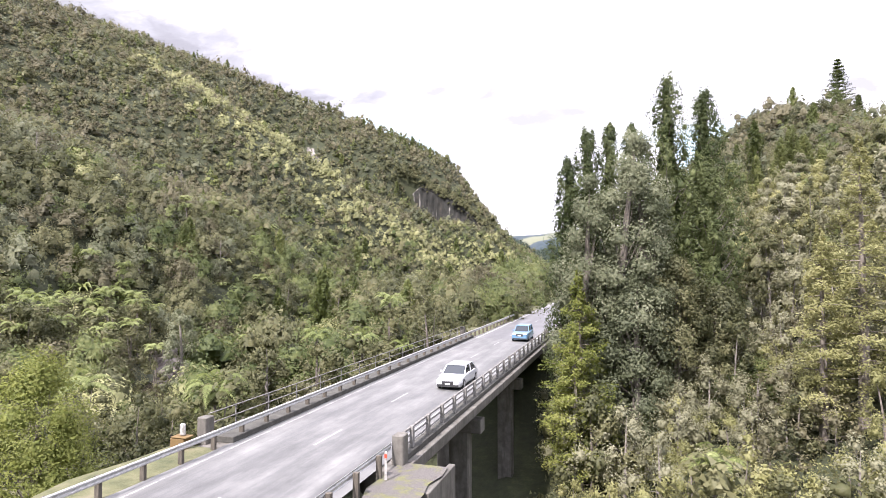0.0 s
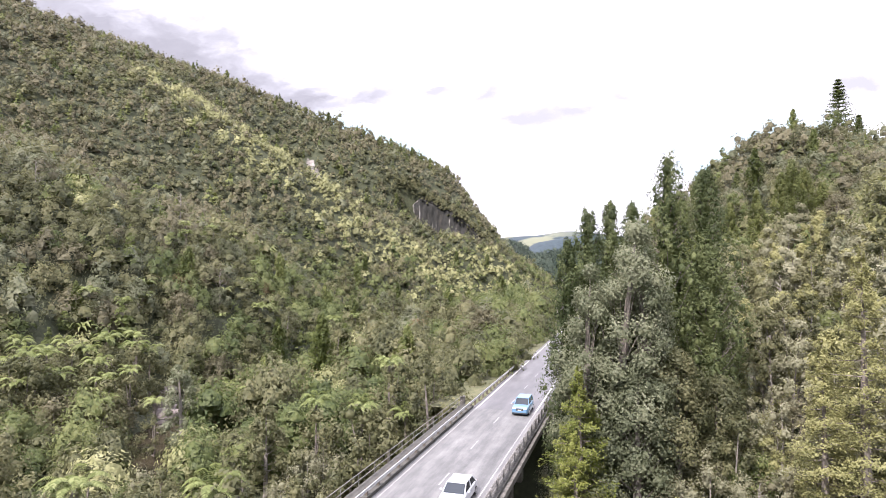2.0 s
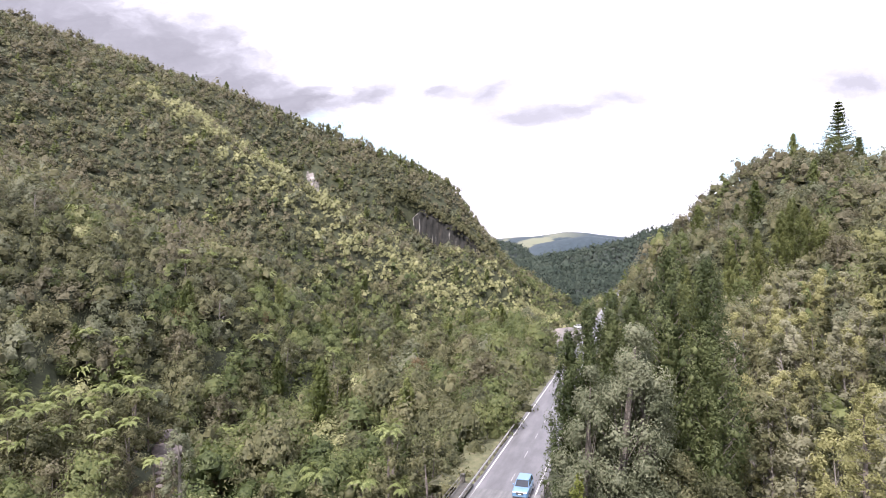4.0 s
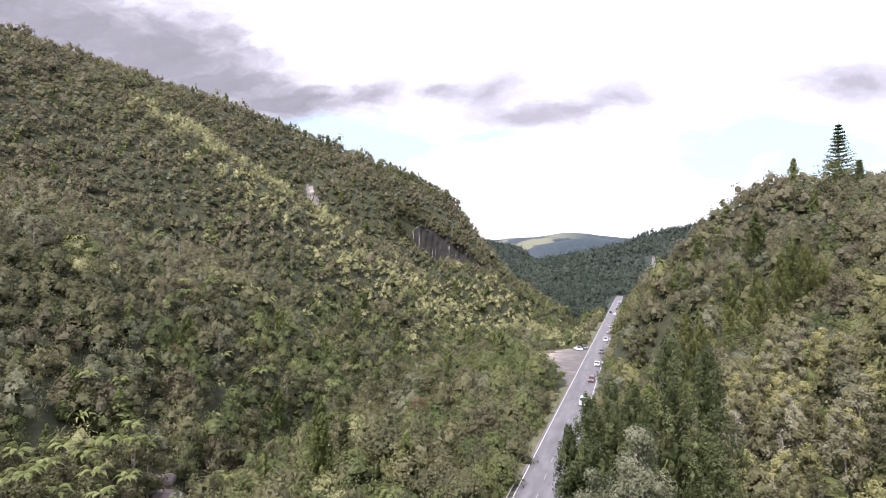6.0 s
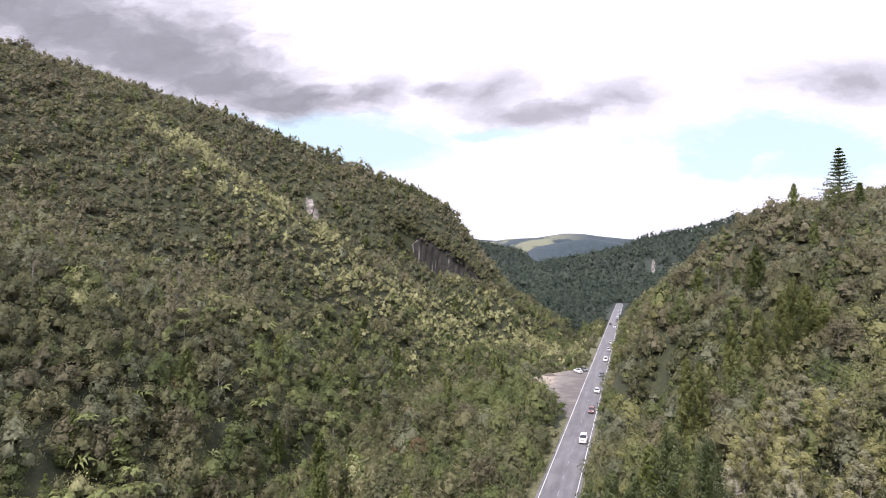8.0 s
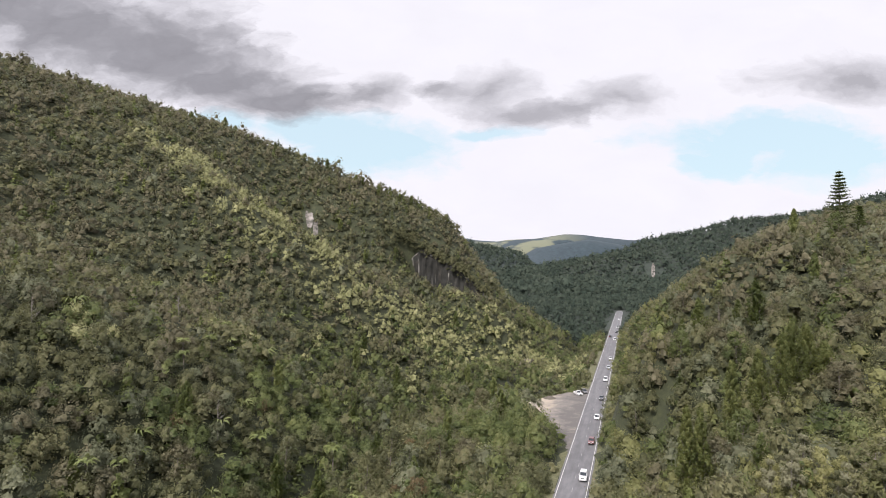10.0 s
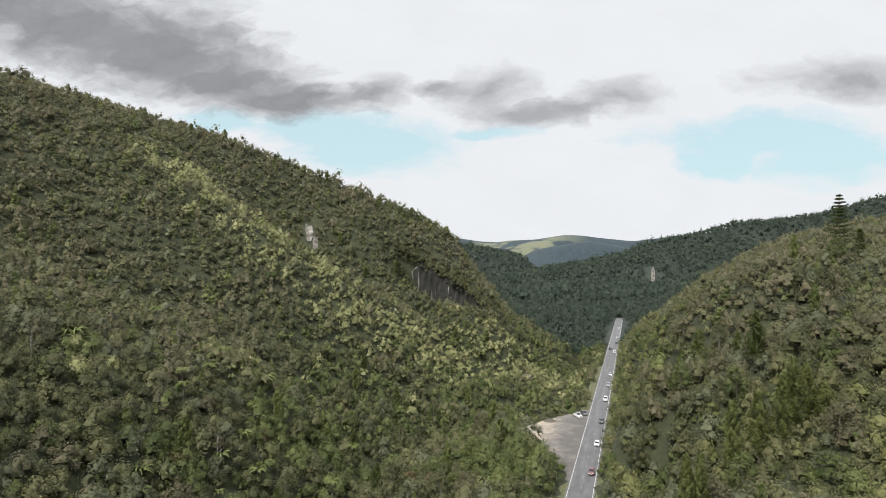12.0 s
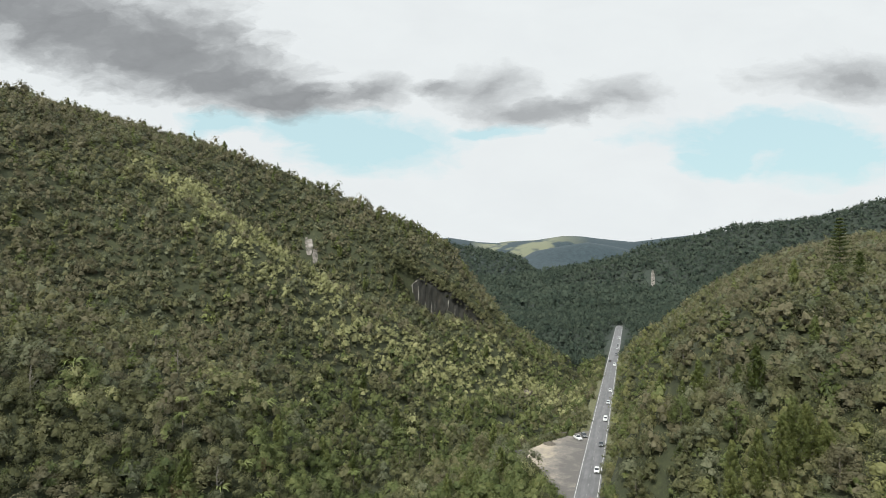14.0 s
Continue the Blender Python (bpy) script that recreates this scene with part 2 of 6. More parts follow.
def rail_paint_look(g):
    n = spot_noise(g, 4.0, 6.0, 0.7)
    return surface(g, g.ramp(n, [(0.35, (0.105, 0.098, 0.088)), (0.65, (0.25, 0.238, 0.222))]), 0.85, spec=0.25)


def timber_look(g):
    n = spot_noise(g, 5.0, 6.0, 0.7, g.add("ShaderNodeMapping", Vector=place(g), Scale=(4.0, 4.0, 0.6)))
    return surface(g, g.ramp(n, [(0.3, (0.04, 0.035, 0.028)), (0.7, (0.13, 0.11, 0.085))]), 0.9, bump=relief(g, n, 0.5))


def road_paint_look(g):
    n = spot_noise(g, 7.0, 6.0, 0.75)
    return surface(g, g.ramp(n, [(0.3, (0.20, 0.195, 0.19)), (0.5, (0.52, 0.51, 0.49))]), 0.6)


def worn_paint_look(g):
    n = spot_noise(g, 5.0, 6.0, 0.8)
    return surface(g, g.ramp(n, [(0.44, (0.15, 0.148, 0.145)), (0.64, (0.38, 0.37, 0.36))]), 0.6)


def gravel_look(g):
    """Oiled gravel, washed out to pale sand away from the road."""
    where = place(g)
    n = spot_noise(g, 0.16, 7.0, 0.7, where)
    chips = spot_noise(g, 9.0, 4.0, 0.8, where)
    side = g.math("DIVIDE", g.math("ADD", g.add("ShaderNodeSeparateXYZ", Vector=where).outputs[0], 28.0), 22.0, True)
    t = g.math("ADD", n, g.math("MULTIPLY", g.math("SUBTRACT", 0.66, side), 0.48))
    c = g.ramp(t, [(0.34, (0.095, 0.087, 0.080)), (0.50, (0.165, 0.146, 0.128)), (0.62, (0.28, 0.240, 0.185)), (0.78, (0.38, 0.320, 0.24))])
    c = g.mix(g.math("MULTIPLY", chips, 0.4), c, (0.08, 0.073, 0.068))
    return surface(g, c, 0.95, bump=relief(g, chips, 0.5, 0.03))


def verge_look(g):
    n = spot_noise(g, 0.8, 7.0, 0.7)
    c = g.ramp(n, [(0.35, (0.050, 0.056, 0.022)), (0.55, (0.100, 0.098, 0.046)), (0.75, (0.165, 0.140, 0.095))])
    return surface(g, c, 0.95, bump=relief(g, spot_noise(g, 12.0), 0.6, 0.04))


def shoulder_look(g):
    n = spot_noise(g, 1.1, 6.0, 0.7)
    chips = spot_noise(g, 22.0, 4.0, 0.8)
    stones = g.ramp(chips, [(0.3, (0.040, 0.036, 0.033)), (0.7, (0.145, 0.130, 0.118))])
    grass = g.ramp(chips, [(0.3, (0.06, 0.065, 0.02)), (0.7, (0.17, 0.165, 0.06))])
    return surface(g, g.mix(g.ramp(n, [(0.48, 0.0), (0.58, 0.85)]), stones, grass), 0.95, bump=relief(g, chips, 0.7, 0.03))


def rock_look(g):
    n = spot_noise(g, 0.5, 8.0, 0.7)
    c = g.ramp(n, [(0.3, (0.075, 0.062, 0.055)), (0.55, (0.17, 0.14, 0.125)), (0.75, (0.27, 0.235, 0.215))])
    return surface(g, c, 0.9, bump=relief(g, n, 0.6, 0.2))


def water_look(g):
    n = spot_noise(g, 1.5, 5.0, 0.6)
    return surface(g, (0.035, 0.028, 0.018), 0.08, bump=relief(g, n, 0.25, 0.1))


for key, look_of in (("ground", ground_look), ("asphalt", asphalt_look), ("pale_seal", pale_seal_look), ("concrete", concrete_look), ("stained", stained_shaded_look), ("galvanised", galvanised_look), ("rail_paint", rail_paint_look),
                     ("timber", timber_look), ("road_paint", road_paint_look), ("worn_paint", worn_paint_look), ("gravel", gravel_look), ("verge", verge_look), ("shoulder", shoulder_look), ("rock", rock_look), ("water", water_look)):
    M[key] = material(key + "_surface", look_of)


def plain(name, colour, rough=0.5, metal=0.0):
    return material(name, lambda g: surface(g, colour, rough, metal))


# ---- geometry helpers ----
def mesh_object(name, verts, faces, mat, parent=None, label="", tone=None):
    me = bpy.data.meshes.new(name)
    me.from_pydata([tuple(v) for v in verts], [], [tuple(f) for f in faces])
    me.materials.append(mat)
    ob = new(name, me)
    if parent is not None:
        ob.parent = parent
    return tagged(ob, label)


def big_mesh(name, quads, mat, tone=None, parent=None, soft=None):
    """One mesh from an array of faces (n, corners, 3), with a tone for each; soft: the directions in which corners are shaded."""
    n, k = quads.shape[:2]
    me = bpy.data.meshes.new(name)
    me.vertices.add(k * n)
    me.vertices.foreach_set("co", np.ascontiguousarray(quads, dtype=np.float32).ravel())
    me.loops.add(k * n)
    me.loops.foreach_set("vertex_index", np.arange(k * n, dtype=np.int32))
    me.polygons.add(n)
    me.polygons.foreach_set("loop_start", np.arange(0, k * n, k, dtype=np.int32))
    me.polygons.foreach_set("loop_total", np.full(n, k, dtype=np.int32))
    if tone is not None:
        me.attributes.new("tone", "FLOAT", "FACE").data.foreach_set("value", np.asarray(tone, dtype=np.float32))
    me.update(calc_edges=True)
    if soft is not None:
        way = np.broadcast_to(soft if soft.ndim == 3 else soft[:, None], quads.shape)
        me.attributes.new("custom_normal", "FLOAT_VECTOR", "POINT").data.foreach_set("vector", np.ascontiguousarray(way, dtype=np.float32).ravel())
    me.materials.append(mat)
    ob = new(name, me)
    if parent is not None:
        ob.parent = parent
    return ob


def part(name, bm, mat, parent=None, label=""):
    """Links a bmesh as one mesh object."""
    me = bpy.data.meshes.new(name)
    bm.to_mesh(me)
    bm.free()
    me.materials.append(mat)
    ob = new(name, me)
    if parent is not None:
        ob.parent = parent
    return tagged(ob, label)


def box(bm, centre, size, m=None, bevel=0.0):
    made = bmesh.ops.create_cube(bm, size=1.0, matrix=Matrix.Translation(centre) @ Matrix.Diagonal((*size, 1)))["verts"]
    if bevel:
        edges = list({e for v in made for e in v.link_edges})
        made = bmesh.ops.bevel(bm, geom=edges, offset=bevel, segments=1, affect="EDGES", profile=0.5)["verts"]
    if m is not None:
        bmesh.ops.transform(bm, matrix=m, verts=made)
    return made


def tube(bm, points, radii, sides=6):
    """A tapered limb along points."""
    rings = []
    for i, p in enumerate(points):
        p = Vector(p)
        a, b = Vector(points[max(i - 1, 0)]), Vector(points[min(i + 1, len(points) - 1)])
        d = (b - a).normalized()
        e = d.cross(Vector((0.3, 0.9, 0.2))).normalized()
        f = d.cross(e)
        r = radii[i]
        rings.append([bm.verts.new(p + (e * math.cos(k * math.tau / sides) + f * math.sin(k * math.tau / sides)) * r) for k in range(sides)])
    for a, b in zip(rings, rings[1:]):
        for k in range(sides):
            bm.faces.new((a[k], a[(k + 1) % sides], b[(k + 1) % sides], b[k]))
    bm.faces.new(rings[0][::-1])
    bm.faces.new(rings[-1])
    return rings


# ---- the lie of the land ----
# The road runs straight ahead, turned to the right of the view; s is metres along it, q metres to its right.
ROAD_TURN = radians(17.6)
ALONG, RIGHT = (math.sin(ROAD_TURN), math.cos(ROAD_TURN)), (math.cos(ROAD_TURN), -math.sin(ROAD_TURN))
CENTRE = -13.75
BRIDGE = (23.5, 67.0)


def on_road(s, q, z=0.0):
    return Vector((s * ALONG[0] + q * RIGHT[0], s * ALONG[1] + q * RIGHT[1], z))


ROAD = Matrix.Translation(on_road(0, CENTRE)) @ Matrix.Rotation(-ROAD_TURN, 4, "Z")

# Lines that shape the valley: each a run of (x, y, height).
RIVER = [(110, 470, -7), (62, 338, -9), (-3, 238, -11), (-36, 168, -11.5), (-50, 115, -12), (-38, 75, -12), (0, 48, -12.5), (16, 30, -13), (26, 8, -13), (34, -30, -13)]
LEFT_FOOT = [(62, 400, 8), (24, 335, 0), (-30, 242, -3), (-52, 168, 1), (-66, 116, -7), (-62, 76, -7), (-40, 40, -9), (-60, 0, -6)]
LEFT_LOW = [(40, 365, 18), (0, 335, 12), (-30, 300, 20), (-64, 262, 24), (-66, 175, 14), (-85, 130, 12), (-95, 90, 10), (-110, 20, 14)]
LEFT_MID = [(26, 356, 22), (-4, 364, 30), (-52, 326, 52), (-84, 292, 56), (-111, 262, 42), (-108, 172, 37), (-135, 90, 32), (-170, 10, 40)]
LEFT_HIGH = [(24, 396, 45), (0, 402, 63), (-40, 396, 78), (-86, 388, 80), (-142, 310, 97), (-176, 262, 76), (-200, 150, 84), (-250, 20, 90)]
LEFT_CREST = [(62, 412, 14), (50, 416, 22), (40, 420, 31), (28, 424, 47), (15, 426, 68), (8, 427, 78), (-10, 426, 88), (-38, 424, 99), (-83, 438, 120), (-157, 433, 150), (-234, 378, 167), (-330, 280, 185), (-420, 80, 190)]
GULLY = [(-112, 388, 86), (-84, 366, 62), (-56, 356, 46), (-24, 352, 34)]
SPUR = [(-150, 346, 114), (-116, 318, 91), (-86, 316, 72), (-62, 322, 58)]
LEFT_BACK = [(70, 500, 4), (10, 530, 30), (-83, 560, 60), (-200, 560, 90), (-400, 500, 110)]
FLAT = [(30, 290, -2), (-6, 190, -3), (-14, 130, -4), (-12, 95, -5)]
RIGHT_FOOT = [(168, 480, 2), (100, 300, 4), (66, 190, 7), (42, 120, 5), (30, 80, 1), (20, 54, -6), (30, 40, -4), (42, 22, -3), (60, 0, -2)]
RIGHT_LOW = [(140, 420, 16), (118, 300, 34), (84, 176, 29), (72, 118, 18), (46, 70, 10), (56, 48, 9), (90, 30, 16)]
RIGHT_HIGH = [(150, 420, 22), (160, 320, 50), (150, 270, 56), (126, 176, 45), (104, 130, 30), (110, 80, 32), (180, 50, 45)]
RIGHT_FACE = [(65, 184, 28), (79, 170, 33), (103, 178, 46)]
RIGHT_BROW = [(137, 207, 59), (150, 204, 56), (175, 206, 54)]
RIGHT_CREST = [(118, 300, 38), (132, 302, 44), (151, 312, 53), (187, 350, 64), (221, 380, 75), (264, 420, 80), (308, 420, 84), (360, 330, 84)]
RIGHT_SPUR = [(84, 212, 34), (91, 207, 45), (101, 208, 54), (114, 214, 60), (125, 216, 62), (140, 221, 63), (165, 228, 61), (200, 240, 60)]
RIGHT_BACK = [(190, 455, 40), (300, 520, 60), (420, 420, 72)]
# Far hills: x, y, spread across, spread along, height.
FAR_HILLS = [(1700, 1900, 330, 300, 190), (-250, 1500, 180, 250, 60),
             (1900, 3000, 500, 600, 240), (-900, 2600, 450, 600, 260), (2600, 1200, 700, 900, 260), (-900, 300, 300, 500, 160), (900, 300, 280, 450, 90), (-300, -700, 600, 300, 90), (600, -700, 500, 300, 90)]
# Far ridges: how wide they are, and their crest lines.
FAR_RIDGES = [
    (190, [(-420, 2050, 150), (-26, 2000, 137), (30, 2000, 127), (125, 2000, 112), (181, 2000, 102), (238, 2005, 91), (276, 2010, 69), (304, 2010, 40), (345, 2000, 22)]),
    (125, [(262, 1430, 34), (303, 1420, 47), (357, 1420, 59), (410, 1425, 68), (444, 1430, 76), (500, 1500, 84)]),
    (180, [(470, 1560, 70), (489, 1550, 89), (499, 1550, 99), (521, 1550, 106), (609, 1550, 123), (667, 1550, 136), (755, 1550, 160), (872, 1550, 170), (975, 1550, 182), (1048, 1550, 199), (1148, 1550, 231), (1500, 1550, 245)]),
    (260, [(330, 2800, 70), (386, 2800, 99), (439, 2800, 130), (571, 2800, 154), (677, 2800, 170), (783, 2800, 155), (888, 2800, 126), (1000, 2800, 110)]),
    (330, [(-400, 4000, 235), (-53, 4000, 237), (60, 4000, 241), (249, 4000, 214), (363, 4000, 207), (438, 4000, 218), (627, 4000, 226), (740, 4000, 244), (816, 4000, 256), (929, 4000, 252), (1042, 4000, 237), (1269, 4000, 214), (1496, 4000, 241), (1949, 4000, 290)]),
]


def thin_plate(runs):
    """A smooth sheet through the lines."""
    pts = []
    for run in runs:
        for a, b in zip(run, run[1:]):
            pts += [tuple(a[k] + (b[k] - a[k]) * t for k in range(3)) for t in (0.0, 0.5)]
        pts.append(run[-1])
    pts = np.array(pts, dtype=float)
    p, z = pts[:, :2] / 100.0, pts[:, 2]

    def kernel(d2):
        return 0.5 * d2 * np.log(d2 + 1e-9)

    n = len(p)
    k = kernel(((p[:, None] - p[None]) ** 2).sum(2)) + np.eye(n) * 0.003
    poly = np.column_stack([np.ones(n), p])
    lhs = np.block([[k, poly], [poly.T, np.zeros((3, 3))]])
    w = np.linalg.solve(lhs, np.concatenate([z, np.zeros(3)]))

    def height(x, y):
        x, y = np.asarray(x, float).ravel() / 100.0, np.asarray(y, float).ravel() / 100.0
        out = np.empty(len(x))
        for i in range(0, len(x), 4000):
            q = np.column_stack([x[i:i + 4000], y[i:i + 4000]])
            out[i:i + 4000] = kernel(((q[:, None] - p[None]) ** 2).sum(2)) @ w[:n] + np.column_stack([np.ones(len(q)), q]) @ w[n:]
        return out
    return height


NEAR_LAND = thin_plate([RIVER, LEFT_FOOT, LEFT_LOW, LEFT_MID, LEFT_HIGH, LEFT_CREST, GULLY, SPUR, LEFT_BACK, FLAT, RIGHT_FOOT, RIGHT_LOW, RIGHT_HIGH, RIGHT_CREST, RIGHT_FACE, RIGHT_BROW, RIGHT_SPUR, RIGHT_BACK])


def smooth(t):
    t = np.clip(t, 0, 1)
    return t * t * (3 - 2 * t)


def ripple(x, y, size, seed):
    """Cheap smooth noise from turned sine waves, about -1 to 1."""
    r = np.random.RandomState(seed)
    out = 0
    for i in range(6):
        a, f, ph = r.uniform(0, math.tau), r.uniform(0.6, 1.7) / size, r.uniform(0, math.tau)
        out = out + np.sin((x * np.cos(a) + y * np.sin(a)) * f * math.tau + ph)
    return out / 3.0


CLIFF = ((-24, 406), (42, 397))


def cliff_frame(x, y):
    """How far along the bluff, 0 to 1, and how far out from its line."""
    (ax, ay), (bx, by) = CLIFF
    dx, dy = bx - ax, by - ay
    n = math.hypot(dx, dy)
    return ((x - ax) * dx + (y - ay) * dy) / n ** 2, ((x - ax) * dy - (y - ay) * dx) / n


def layby_edge(s):
    """How far the lay-by reaches out from the road's centre line."""
    return np.interp(s, [172, 188, 203, 213, 223, 240, 263], [4, 9, 16, 28, 29, 19, 5])


def land(x, y):
    x, y = np.asarray(x, float), np.asarray(y, float)
    shape = x.shape
    x, y = x.ravel(), y.ravel()
    far = 1 + 0.010 * np.clip(y - 480, 0, None) + 6 * ripple(x, y, 160, 3) * smooth((y - 700) / 400)
    for cx, cy, sx, sy, h in FAR_HILLS:
        far = far + h * np.exp(-0.5 * (((x - cx) / sx) ** 2 + ((y - cy) / sy) ** 2)) * (1 + 0.08 * ripple(x, y, 190, int(cx + cy) % 97))
    for wide, run in FAR_RIDGES:
        d, top = np.full(len(x), 1e9), np.zeros(len(x))
        for a, b in zip(run, run[1:]):
            ab = np.array([b[0] - a[0], b[1] - a[1]], float)
            t = np.clip(((x - a[0]) * ab[0] + (y - a[1]) * ab[1]) / (ab @ ab), 0, 1)
            dd = np.hypot(x - a[0] - t * ab[0], y - a[1] - t * ab[1])
            top = np.where(dd < d, a[2] + t * (b[2] - a[2]), top)
            d = np.minimum(d, dd)
        spread = wide * (1 + 0.35 * ripple(x, y, wide * 2.6, int(wide)))
        far = np.maximum(far, top * np.exp(-0.5 * (d / spread) ** 2))
    # The ground above the bluff is carried out to its edge, the ground below cut back.
    u, o = cliff_frame(x, y)
    at = smooth((u + 0.12) / 0.25) * smooth((1.05 - u) / 0.3) * smooth((o + 25) / 22) * smooth((34 - o) / 18)
    slide = at * (-4 + 23 * smooth((o - 8) / 3))
    n = math.hypot(CLIFF[1][0] - CLIFF[0][0], CLIFF[1][1] - CLIFF[0][1])
    ox, oy = (CLIFF[1][1] - CLIFF[0][1]) / n, -(CLIFF[1][0] - CLIFF[0][0]) / n
    near = NEAR_LAND(np.clip(x + ox * slide, -420, 420), np.clip(y + oy * slide, -60, 560)) + 1.3 * ripple(x, y, 34, 11) + 0.5 * ripple(x, y, 13, 12)
    w = smooth(np.maximum(np.maximum(np.abs(x) - 330, y - 470), -y - 20) / 130.0)
    z = near * (1 - w) + far * w
    # The road's bench, cut and filled; the gorge under the bridge is left open.
    s, q = x * ALONG[0] + y * ALONG[1], x * RIGHT[0] + y * RIGHT[1] - CENTRE
    half = np.where(q < 0, np.maximum(6.0, layby_edge(s) + 1.0), 6.0)
    edge = smooth((np.abs(q) - half) / np.where(q > 0, 5.0, 7.0))
    gap = smooth((s - BRIDGE[0] - 0.5) / 5.0) * smooth((BRIDGE[1] + 1 - s) / 5.0)
    edge = np.maximum(edge, gap)
    edge = np.maximum(edge, smooth((s - 720) / 60))
    z = -0.12 * (1 - edge) + z * edge
    # Channel of the river.
    d = np.full(len(x), 1e9)
    bed = np.full(len(x), -12.0)
    for a, b in zip(RIVER, RIVER[1:]):
        ab = np.array([b[0] - a[0], b[1] - a[1]], float)
        t = np.clip(((x - a[0]) * ab[0] + (y - a[1]) * ab[1]) / (ab @ ab), 0, 1)
        dd = np.hypot(x - a[0] - t * ab[0], y - a[1] - t * ab[1])
        bed = np.where(dd < d, a[2] + t * (b[2] - a[2]), bed)
        d = np.minimum(d, dd)
    bank = smooth((d - 2.0) / 4.5)
    z = np.minimum(z, z * bank + (bed - 0.6) * (1 - bank))
    return z.reshape(shape)


def axis(lo, hi, step, far_lo, far_hi):
    mid = np.arange(lo, hi + 0.1, step)
    out, d, v = [], step, hi
    while v < far_hi:
        d *= 1.09
        v += min(d, 48)
        out.append(v)
    inn, d, v = [], step, lo
    while v > far_lo:
        d *= 1.16
        v -= min(d, 160)
        inn.append(v)
    return np.concatenate([inn[::-1], mid, out])


gx, gy = axis(-260, 300, 4.5, -4800, 4800), axis(-40, 500, 4.5, -2500, 4950)
X, Y = np.meshgrid(gx, gy)
Z = land(X, Y)
nx, ny = len(gx), len(gy)
idx = np.arange(nx * ny).reshape(ny, nx)
quads = np.stack([idx[:-1, :-1], idx[:-1, 1:], idx[1:, 1:], idx[1:, :-1]], -1).reshape(-1, 4)
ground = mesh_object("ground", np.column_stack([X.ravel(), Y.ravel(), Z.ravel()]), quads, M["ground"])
ground.data.polygons.foreach_set("use_smooth", np.ones(len(quads), dtype=bool))
tagged(ground, "steep forested valley floor and hills with leaf litter", "ground", kind="structure")


# ---- plants ----
def unit(v):
    return v / np.maximum(np.linalg.norm(v, axis=-1, keepdims=True), 1e-9)


def cards(rng, at, facing, size, slim=0.55, droop=0.25):
    """Kite-shaped leaf sprays at points, lying across their facing."""
    n = len(at)
    t = unit(np.cross(facing, rng.normal(size=(n, 3))))
    b = np.cross(facing, t)
    size = np.asarray(size).reshape(-1, 1)
    l, w = size, size * slim
    base, tip = at - t * l * 0.5, at + t * l * 0.55 - facing * l * droop
    return np.stack([base, at - b * w * 0.55 + t * l * 0.05, tip, at + b * w * 0.55 + t * l * 0.05], 1)


def sprigs(rng, at, facing, size, slim=0.6):
    """Three-cornered leaf tufts for plants further off."""
    n = len(at)
    t = unit(np.cross(facing, rng.normal(size=(n, 3))))
    b = np.cross(facing, t)
    size = np.asarray(size).reshape(-1, 1)
    return np.stack([at - t * size * 0.3 + b * size * slim * 0.5, at - t * size * 0.4 - b * size * slim * 0.5, at + t * size * 0.6 - facing * size * 0.15], 1)


def halves(q):
    return np.concatenate([q[:, [0, 1, 2]], q[:, [0, 2, 3]]])


def frond_ways(t):
    """Fronds are shaded from above."""
    c = t.mean(1) * np.array([0.6, 0.6, 0.3]) + np.array([0, 0, 0.9])
    return np.repeat(unit(c)[:, None], 3, 1)


def ball(rng, n):
    return unit(rng.normal(size=(n, 3)))


def heart(rng, centre, radius, sides=7):
    """The dense inside of a leafy head: an uneven dome with the directions of its shading."""
    a = np.arange(sides) * math.tau / sides + rng.uniform(0, 1)
    rings = [np.column_stack([np.cos(a + k) * c, np.sin(a + k) * c, np.full(sides, z)]) * rng.uniform(0.75, 1.15, (sides, 1)) for c, z, k in ((0.95, -0.35, 0.0), (0.70, 0.52, 0.4))]
    p = np.concatenate(rings + [np.array([[0.0, 0.0, 0.95]])])
    f = []
    for i in range(sides):
        q = (i + 1) % sides
        f += [(i, q, q + sides), (i, q + sides, i + sides), (sides + i, sides + q, 2 * sides)]
    f = np.array(f)
    return (p * radius * np.array([1, 1, 0.9]) + centre)[f], unit(p)[f]


